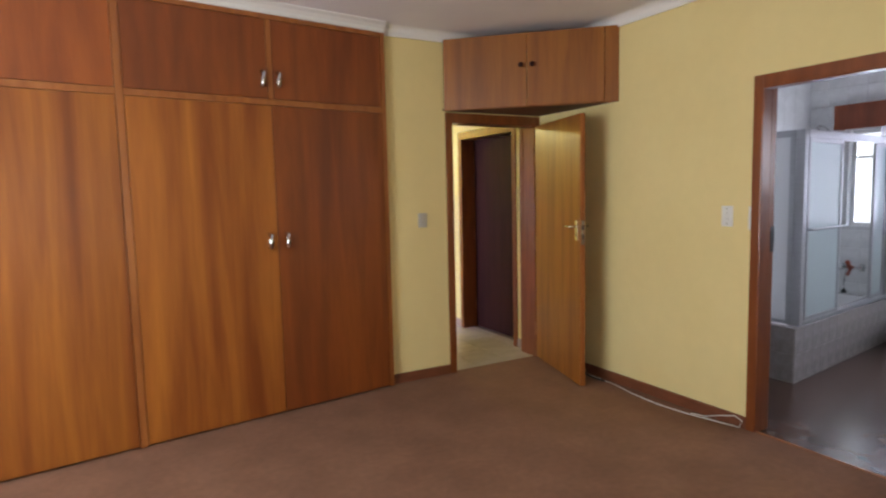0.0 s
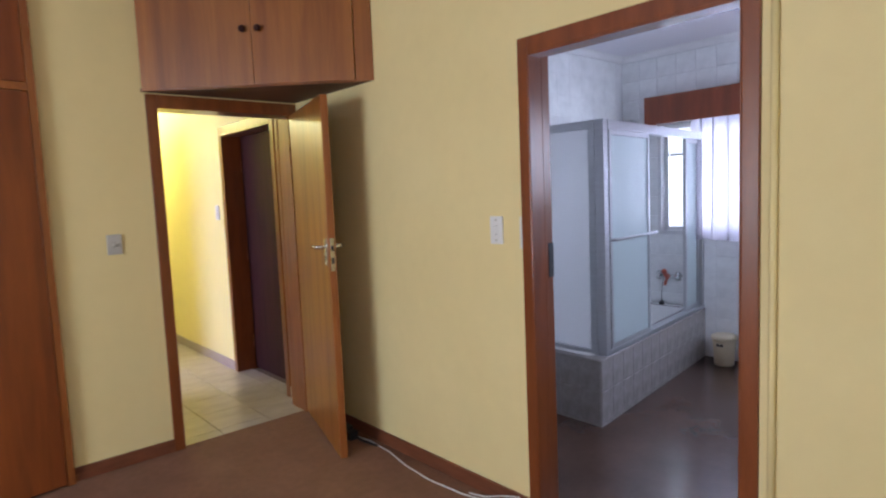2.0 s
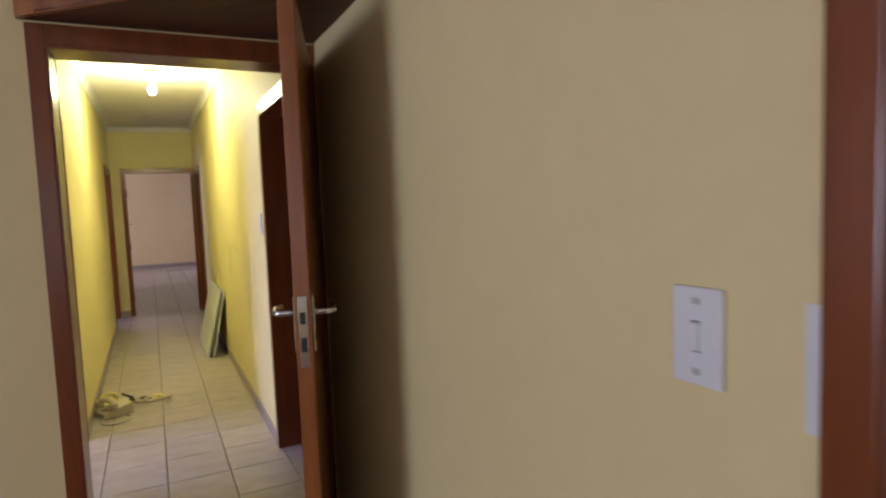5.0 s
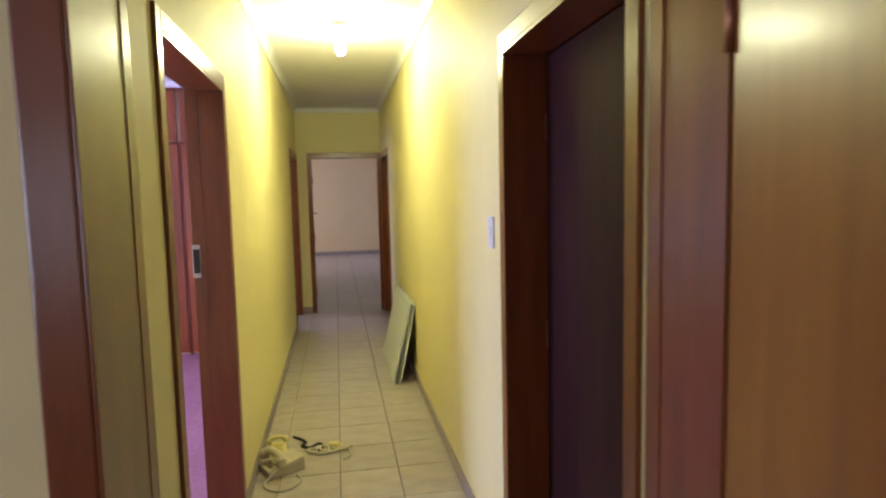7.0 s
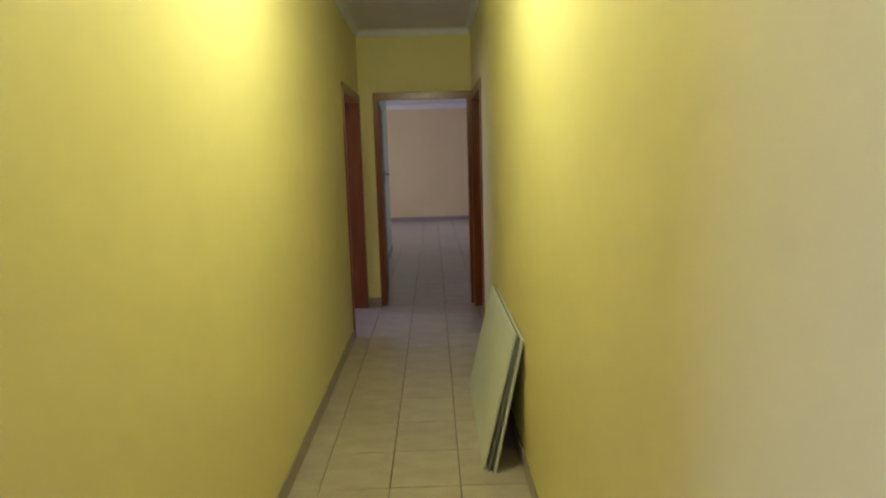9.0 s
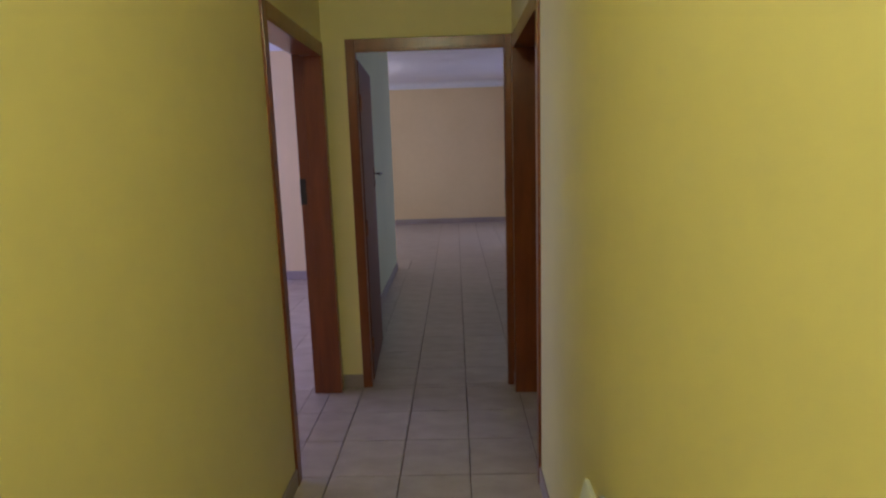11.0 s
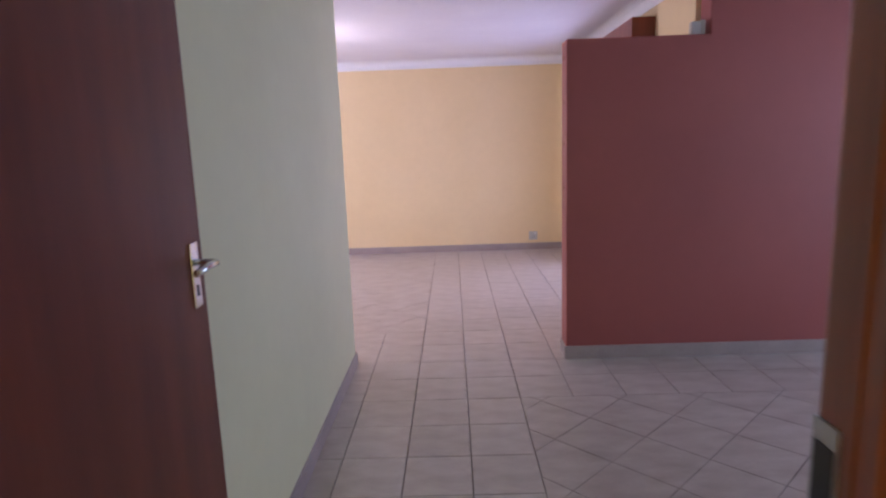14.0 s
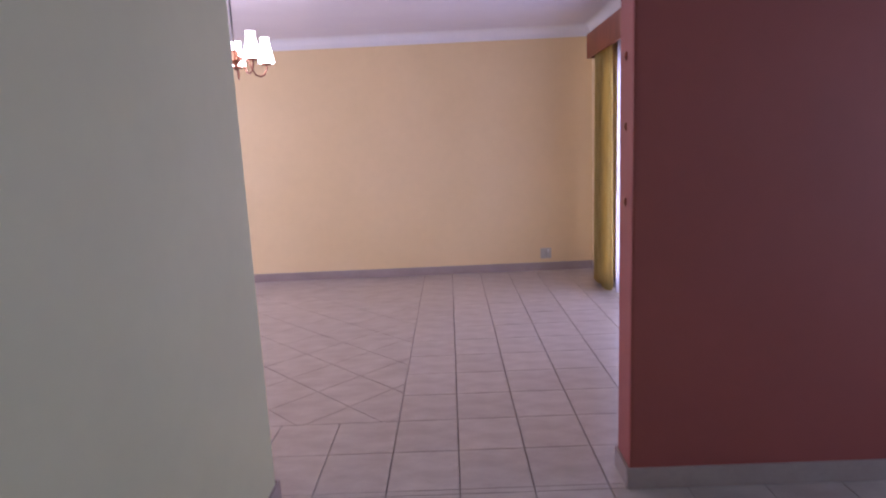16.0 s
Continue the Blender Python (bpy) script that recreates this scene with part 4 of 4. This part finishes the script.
def toilet():
    root = empty("toilet", turned(2.95, -2.06, 90))
    # local: wall at y=0 behind, bowl toward +y ; x across
    boxes("cistern", M["porcelain"], [(-0.22, 0.22, 0.012, 0.19, 0.66, 0.97)], root, 0.025)
    boxes("cistern_lid", M["porcelain"], [(-0.23, 0.23, 0.01, 0.20, 0.97, 1.0)], root, 0.01)
    boxes("tray", M["black"], [(-0.16, 0.18, 0.03, 0.17, 1.0, 1.02)], root, 0.006)
    bm = bmesh.new()
    add_tube(bm, [(0, 0.09, 0.66), (0, 0.09, 0.5), (0, 0.10, 0.40), (0, 0.16, 0.35), (0, 0.26, 0.34)], 0.026)
    finish("flush_pipe", bm, M["plastic"], root, smooth=True)
    bm = bmesh.new()
    add_lathe(bm, [(0.125, -0.006), (0.13, 0.02), (0.105, 0.06), (0.085, 0.15), (0.09, 0.2), (0.13, 0.28), (0.175, 0.35), (0.185, 0.395), (0.18, 0.405), (0.02, 0.405)], 0, 0.42, 28, 1.0, 1.32)
    finish("bowl", bm, M["porcelain"], root, smooth=True)
    bm = bmesh.new()
    add_lathe(bm, [(0.17, 0.406), (0.19, 0.410), (0.192, 0.425), (0.18, 0.432), (0.187, 0.437), (0.185, 0.452), (0.15, 0.462), (0.02, 0.464)], 0, 0.425, 28, 1.0, 1.3)
    finish("seat", bm, M["plastic"], root, smooth=True)
    bm = bmesh.new()
    add_tube(bm, [(0.15, 0.195, 0.92), (0.15, 0.215, 0.92), (0.13, 0.225, 0.92), (0.07, 0.225, 0.915)], 0.008)
    finish("flush_lever", bm, M["chrome"], root, smooth=True)
    tagged(root, "white porcelain toilet with a low wall cistern", "toilet")


toilet()
bn = empty("waste_bin", pose(2.80, -1.60, -0.006) @ Matrix.Diagonal((0.82, 0.82, 0.95, 1)))
bm = bmesh.new()
add_lathe(bm, [(0.085, 0.0), (0.09, 0.005), (0.108, 0.225)], seg=28)
finish("bucket", bm, M["cream"], bn, smooth=True)
bm = bmesh.new()
add_lathe(bm, [(0.112, 0.215), (0.118, 0.222), (0.118, 0.245), (0.10, 0.258), (0.02, 0.262)], seg=28)
finish("lid", bm, M["cream"], bn, smooth=True)
boxes("label", M["black"], [(-0.104, -0.1015, -0.03, 0.03, 0.17, 0.19)], bn)
tagged(bn, "small cream plastic waste bin beside the toilet", "bin")

# ---------------------------------------------------------------- corridor
cl = empty("ceiling_lamp", pose(-0.52, 3.4, H))
bm = bmesh.new()
add_lathe(bm, [(0.03, -0.09), (0.036, -0.05), (0.055, -0.03), (0.06, 0.0)], seg=20)
finish("holder", bm, M["plastic"], cl, smooth=True)
bm = bmesh.new()
add_lathe(bm, [(0.006, -0.215), (0.022, -0.208), (0.034, -0.18), (0.034, -0.155), (0.02, -0.115), (0.016, -0.09)], seg=16)
bulb = finish("bulb", bm, M["tube"], cl, smooth=True)
bulb.visible_shadow = False
tagged(cl, "lit bare bulb in a white ceiling holder", "lamp")


def leaning_board(x_foot, x_top, y0, y1, h, th, label, mat):
    """Sheet standing on its edge on the floor, leaning on the wall at larger x."""
    ang = math.atan2(x_top - x_foot, h)
    root = boxes("sheet_board", mat, [(0, th, 0, y1 - y0, 0, h)], None, 0.002)
    root.matrix_world = Matrix.Translation((x_foot, y0, 0.0 + th * math.sin(ang))) @ Matrix.Rotation(ang, 4, "Y")
    tagged(root, label, "board", "boards leaning in the corridor")


leaning_board(-0.19, -0.028, 3.97, 5.05, 0.675, 0.012, "pale grey sheet board leaning on the corridor wall", M["board"])
# Middle sheet coloured dark to stand in for shade between the pale ones.
leaning_board(-0.165, -0.015, 3.95, 4.98, 0.665, 0.011, "dark sheet board standing in for the shaded gap behind another", M["boardshade"])
leaning_board(-0.14, -0.003, 3.93, 5.0, 0.655, 0.011, "pale sheet board leaning on the corridor wall", M["board"])


def telephone(m, base_mat, hand_mat, label, lying):
    """Desk telephone, sloping base with keys and a handset on its cradle or turned aside."""
    root = empty("telephone", m)
    bm = bmesh.new()
    add_prism(bm, [(-0.085, -0.105), (0.085, -0.105), (0.085, 0.105), (-0.085, 0.105)], 0, 0.04)
    for v in bm.verts:
        if v.co.z > 0.02:
            v.co.x *= 0.9
            if v.co.y > 0:
                v.co.z += 0.04
    finish("base", bm, base_mat, root, 0.012)
    bm = bmesh.new()
    pts = [(-0.1, -0.02, 0.0), (-0.075, -0.004, 0.0), (-0.03, 0.012, 0.0), (0.03, 0.012, 0.0), (0.075, -0.004, 0.0), (0.1, -0.02, 0.0)]
    add_tube(bm, [(x, 0, y) for x, y, z in pts], 0.02, 12)
    for x in (-0.082, 0.082):
        add_lathe(bm, [(0.026, -0.045), (0.031, -0.04), (0.03, -0.012), (0.02, 0.004)], x, 0, 16)
    h = finish("handset", bm, hand_mat, root, smooth=True)
    h.matrix_local = pose(0, 0.06, 0.125) if not lying else pose(0.0, -0.045, 0.105, -12, 0, 10)
    bm = bmesh.new()
    for i in range(4):
        for j in range(3):
            add_box(bm, -0.035 + j * 0.026, -0.017 + j * 0.026, -0.085 + i * 0.026, -0.069 + i * 0.026, 0.04 + i * 0.009, 0.054 + i * 0.009)
    finish("key", bm, hand_mat, root)
    return tagged(root, label, "telephone")


telephone(pose(-0.945, 2.60, 0, 0, 0, -62), M["ivory"], M["ivory"], "old ivory push button telephone on the tiles", True)
telephone(pose(-0.985, 2.84, 0, 0, 0, 12) @ Matrix.Scale(0.6, 4), M["yellowplastic"], M["yellowplastic"], "pale yellow telephone against the corridor wall", False)


def cord(pts, r, mat, label):
    """Smooth loose cord through a few places on the floor."""
    ps = [Vector(p) for p in pts]
    out = []
    for i in range(len(ps) - 1):
        p0, p1, p2, p3 = ps[max(i - 1, 0)], ps[i], ps[i + 1], ps[min(i + 2, len(ps) - 1)]
        for k in range(8):
            t = k / 8
            out.append(0.5 * (2 * p1 + (p2 - p0) * t + (2 * p0 - 5 * p1 + 4 * p2 - p3) * t * t + (3 * p1 - p0 - 3 * p2 + p3) * t ** 3))
    bm = bmesh.new()
    add_tube(bm, out + [ps[-1]], r, 7)
    return tagged(finish("loose_cable", bm, mat, smooth=True), label, "cable")


coil = [(-0.80 + 0.045 * math.cos(k * 1.1) + 0.012 * k, 2.76 + 0.05 * math.sin(k * 1.1) + 0.004 * k, 0.010 + 0.003 * (k % 5)) for k in range(18)]
cord(coil, 0.008, M["ivory"], "bundled ivory telephone cord on the tiles")
cord([(-0.90, 2.93, 0.05), (-0.87, 2.97, 0.02), (-0.83, 2.93, 0.012), (-0.85, 2.87, 0.014), (-0.80, 2.85, 0.009), (-0.75, 2.90, 0.007), (-0.72, 2.85, 0.007), (-0.76, 2.78, 0.012)], 0.009, M["black"], "thick black cord curled on the tiles")
cord([(-0.70, 2.74, 0.008), (-0.64, 2.80, 0.006), (-0.58, 2.78, 0.006), (-0.56, 2.70, 0.006), (-0.60, 2.64, 0.006)], 0.006, M["greyplastic"], "thin grey cord looping over the tiles")
cord([(-0.97, 2.50, 0.03), (-1.02, 2.44, 0.008), (-1.00, 2.37, 0.006), (-0.93, 2.33, 0.006), (-0.86, 2.37, 0.006), (-0.83, 2.44, 0.006), (-0.86, 2.50, 0.012)], 0.006, M["greyplastic"], "loop of grey cord beside the telephone")
plug = boxes("plug_adaptor", M["yellowplastic"], [(-0.03, 0.03, -0.022, 0.022, 0, 0.035), (0.03, 0.05, -0.012, 0.012, 0.008, 0.026)], None, 0.006)
plug.matrix_world = pose(-0.655, 2.83, 0, 0, 0, -20)
tagged(plug, "small pale yellow plug on the tiles", "plug")

# mauve room: built-in wardrobe and short net
mw = empty("built_in_wardrobe", pose(-2.86, 5.45, 0))
boxes("frame", M["reddoor"], [(0, 0.035, -0.035, -0.002, 0, 2.6), (0.035, 1.62, -0.033, -0.002, 2.06, 2.09), (0.035, 1.62, -0.033, -0.002, 2.57, 2.6), (0.79, 0.82, -0.034, -0.002, 0, 2.06)], mw, 0.003)
for a, b in ((0.037, 0.788), (0.822, 1.62)):
    boxes("door", M["closet"], [(a, b, -0.04, -0.02, 0.02, 2.058)], mw, 0.002)
    boxes("door", M["closet"], [(a, b, -0.04, -0.02, 2.092, 2.568)], mw, 0.002)
tagged(mw, "reddish built-in wardrobe against the pale pink wall", "wardrobe")
drape("net_curtain", turned(-4.37, 5.46, 0, 0.52), 0.97, 0.3, 12, 0.012, M["bluesheer"], "short pale blue net across the small window", 0, 7)

# ---------------------------------------------------------------- lounge
def chandelier():
    root = empty("chandelier", pose(-1.80, 13.0, 2.145) @ Matrix.Scale(1.15, 4))
    bm = bmesh.new()
    add_tube(bm, [(0, 0, 0.06), (0, 0, 0.35), (0, 0, (H - 2.145) / 1.15 - 0.03)], 0.006, 8)
    add_lathe(bm, [(0.05, (H - 2.145) / 1.15 - 0.04), (0.06, (H - 2.145) / 1.15 - 0.005)], seg=18)
    finish("stem", bm, M["black"], root, smooth=True)
    bm = bmesh.new()
    add_lathe(bm, [(0.008, -0.06), (0.022, -0.045), (0.012, -0.03), (0.03, -0.01), (0.04, 0.01), (0.02, 0.03), (0.028, 0.045), (0.01, 0.065)], seg=18)
    finish("hub", bm, M["brass"], root, smooth=True)
    for i in range(5):
        a = radians(32 + 72 * i)
        c, s = math.cos(a), math.sin(a)
        prof = [(0.03, 0.0), (0.05, 0.02), (0.08, 0.0), (0.10, -0.05), (0.12, -0.085), (0.15, -0.095), (0.18, -0.08), (0.195, -0.045), (0.195, -0.02)]
        bm = bmesh.new()
        add_tube(bm, [(c * r, s * r, z) for r, z in prof], 0.006, 8)
        add_lathe(bm, [(0.03, -0.022), (0.036, -0.012)], c * 0.195, s * 0.195, 14)
        finish("arm", bm, M["brass"], root, smooth=True)
        bm = bmesh.new()
        add_lathe(bm, [(0.046, -0.012), (0.05, 0.0), (0.042, 0.05), (0.03, 0.10), (0.026, 0.13), (0.03, 0.145)], c * 0.195, s * 0.195, 18)
        finish("shade", bm, M["bulb"], root, smooth=True)
    tagged(root, "five armed copper chandelier with lit milk glass shades", "chandelier")


chandelier()
lp = boxes("curtain_pelmet", M["pelmet"], [(1.13, 1.15, 11.85, 14.72, 2.26, 2.49), (1.15, 1.318, 14.70, 14.72, 2.26, 2.49), (1.15, 1.318, 11.85, 11.87, 2.26, 2.49), (1.15, 1.318, 11.87, 14.70, 2.47, 2.49)], bevel=0.003)
tagged(lp, "reddish wooden pelmet over the lounge curtains", "pelmet")
drape("curtain", turned(1.21, 14.12, 90, 0.03), 0.52, 2.4, 9, 0.04, M["drape"], "mustard yellow floor length lounge curtain", 0.004, 3)
drape("net_curtain", turned(1.27, 12.1, 90, 0.03), 2.05, 2.4, 16, 0.02, M["sheer"], "white sheer net across the lounge door", 0, 5)
sens = boxes("alarm_sensor", M["greyplastic"], [(1.24, 1.30, 10.90, 10.95, 2.185, 2.27), (1.30, 1.33, 10.90, 10.96, 2.185, 2.28)], None, 0.008)
tagged(sens, "small grey sensor box on top of the red partition", "sensor")

# ---------------------------------------------------------------- wall tiles of the bathroom
small = tile_mesh("wall_tile", 0.166, 0.166, 0.006)
flush = tile_mesh("flush_wall_tile", 0.1685, 0.1685, 0.002)
P = 0.170
holder = bpy.data.objects["wall_bathroom_east"]
for j in range(15):
    for i in range(16):
        y, z = -0.62 - P * (i + 0.5), 2.545 - P * (j + 0.5)
        if y < -3.35 or z < 0.05:
            continue
        if -2.2 - 0.08 < y < -0.99 + 0.08 and 1.05 - 0.08 < z < 1.96 + 0.08:
            continue
        o = new("tile", small if z > 2.1 else flush)
        o.parent = holder
        o.matrix_world = pose(2.95, y, z, 0, 0, -90)


def joined_tiles(name, parent, items, w, h, t, mat):
    """One mesh of many bevelled tiles; items are poses."""
    bm = bmesh.new()
    e = 0.004
    for m in items:
        o = [bm.verts.new(m @ Vector((x * w / 2, 0, z * h / 2))) for x, z in ((-1, -1), (1, -1), (1, 1), (-1, 1))]
        q = [bm.verts.new(m @ Vector((x * (w / 2 - e), -t, z * (h / 2 - e)))) for x, z in ((-1, -1), (1, -1), (1, 1), (-1, 1))]
        for i in range(4):
            bm.faces.new((o[i], o[(i + 1) % 4], q[(i + 1) % 4], q[i]))
        bm.faces.new(q)
    ob = finish(name, bm, M[mat], parent)
    return tagged(ob, kind="stuff")


joined_tiles("tile", bpy.data.objects["wall_bathroom_north"], [pose(0.12 + P * (i + 0.5), -0.62, 2.545 - P * (j + 0.5)) for i in range(16) for j in range(15)], 0.1685, 0.1685, 0.002, "walltile")
joined_tiles("tile", bpy.data.objects["wall_bathroom_south"], [pose(0.12 + P * (i + 0.5), -3.4, 2.545 - P * (j + 0.5), 0, 0, 180) for i in range(16) for j in range(15) if not (0.9 < 0.12 + P * (i + 0.5) < 2.5 and 1.1 < 2.545 - P * (j + 0.5) < 2.1)], 0.166, 0.166, 0.006, "walltile")
joined_tiles("tile", bpy.data.objects["wall_bathroom_west"], [pose(0.115, -0.62 - P * (i + 0.5), 2.545 - P * (j + 0.5), 0, 0, 90) for i in range(16) for j in range(15) if not (-3.0 < -0.62 - P * (i + 0.5) < -1.87 and 2.545 - P * (j + 0.5) < 2.16)], 0.166, 0.166, 0.006, "walltile")

# ---------------------------------------------------------------- floor tiles
PX, PY, X0, Y0 = 0.322, 0.3365, -0.30, 11.578


def floor_tile_mesh(w, h):
    bm = bmesh.new()
    e, t, g, q = 0.0015, 0.008, 0.0022, 0.0012
    lo = [bm.verts.new((x * (w / 2 - g), y * (h / 2 - q), -t)) for x, y in ((-1, -1), (1, -1), (1, 1), (-1, 1))]
    hi = [bm.verts.new((x * (w / 2 - g - e), y * (h / 2 - q - e), 0)) for x, y in ((-1, -1), (1, -1), (1, 1), (-1, 1))]
    for i in range(4):
        bm.faces.new((lo[i], lo[(i + 1) % 4], hi[(i + 1) % 4], hi[i]))
    bm.faces.new(hi)
    me = bpy.data.meshes.new("floor_tile")
    bm.to_mesh(me)
    bm.free()
    me.materials.append(M["tile"])
    return me


def clip_tiles(cells, x0, x1, y0, y1, bm):
    """Tiles (centre, half sizes, turn) cut to a rectangle and added to bm."""
    for cx, cy, w, h, turn in cells:
        part = bmesh.new()
        g = 0.0016
        c, s = math.cos(turn), math.sin(turn)
        vs = [part.verts.new((cx + c * a - s * b, cy + s * a + c * b, 0)) for a, b in ((-w / 2 + g, -h / 2 + g), (w / 2 - g, -h / 2 + g), (w / 2 - g, h / 2 - g), (-w / 2 + g, h / 2 - g))]
        part.faces.new(vs)
        for co, no in (((x0 + g, 0, 0), (-1, 0, 0)), ((x1 - g, 0, 0), (1, 0, 0)), ((0, y0 + g, 0), (0, -1, 0)), ((0, y1 - g, 0), (0, 1, 0))):
            bmesh.ops.bisect_plane(part, geom=part.verts[:] + part.edges[:] + part.faces[:], plane_co=co, plane_no=no, clear_outer=True)
        for f in part.faces:
            pts = [v.co.copy() for v in f.verts]
            mid = sum(pts, Vector()) / len(pts)
            hi = [bm.verts.new(p + (mid - p) * 0.008) for p in pts]
            lo = [bm.verts.new((p.x, p.y, -0.008)) for p in pts]
            if f.calc_area() < 1e-4:
                continue
            bm.faces.new(hi)
            for i in range(len(hi)):
                bm.faces.new((lo[i], lo[(i + 1) % len(hi)], hi[(i + 1) % len(hi)], hi[i]))
        part.free()


def straight(x0, x1, y0, y1):
    i0, i1 = math.floor((x0 - X0) / PX), math.ceil((x1 - X0) / PX)
    j0, j1 = math.floor((y0 - Y0) / PY), math.ceil((y1 - Y0) / PY)
    return [(X0 + (i + 0.5) * PX, Y0 + (j + 0.5) * PY, PX, PY, 0) for i in range(i0, i1) for j in range(j0, j1)]


def diagonal(x0, x1, y0, y1):
    d = 0.333
    n = int((abs(x1 - x0) + abs(y1 - y0)) / d) + 2
    cx, cy = (x0 + x1) / 2, (y0 + y1) / 2
    out = []
    for i in range(-n, n):
        for j in range(-n, n):
            x, y = cx + (i - j) * d * 0.7071, cy + (i + j) * d * 0.7071
            if x0 - 0.25 < x < x1 + 0.25 and y0 - 0.25 < y < y1 + 0.25:
                out.append((x, y, d, d, radians(45)))
    return out


XB, YB, XR, YR = X0 - PX, Y0, X0 + PX, Y0 - 4 * PY
full = floor_tile_mesh(PX, PY)
loose = bmesh.new()
regions = [((-1.14, 0.13, 0.03, 7.25), "s"), ((-4.4, -1.14, 6.0, 10.5), "s"), ((-1.14, XR, 7.25, YR), "s"), ((XR, 4.5, 7.295, YR), "d"), ((-1.14, 4.5, YR, 10.87), "s"),
           ((-5.0, XB, 10.87, YB), "s"), ((XB, 1.32, 10.87, 15.3), "s"), ((-5.0, XB, YB, 15.3), "d")]
count = 0
for (x0, x1, y0, y1), kind in regions:
    if kind == "d":
        clip_tiles(diagonal(x0, x1, y0, y1), x0, x1, y0, y1, loose)
        continue
    rest = []
    for cell in straight(x0, x1, y0, y1):
        cx, cy = cell[0], cell[1]
        inside = x0 <= cx - PX / 2 and cx + PX / 2 <= x1 and y0 <= cy - PY / 2 and cy + PY / 2 <= y1
        if inside and -1.1 < cx < 1.2 and count < 290:
            o = new("tile", full)
            o.parent = floor_tiled
            o.location = (cx, cy, 0)
            o.rotation_euler = (0, 0, math.pi * ((count * 7) % 2))
            count += 1
        else:
            rest.append(cell)
    clip_tiles(rest, x0, x1, y0, y1, loose)
tagged(finish("cut_tile", loose, M["tile"], floor_tiled), kind="stuff")
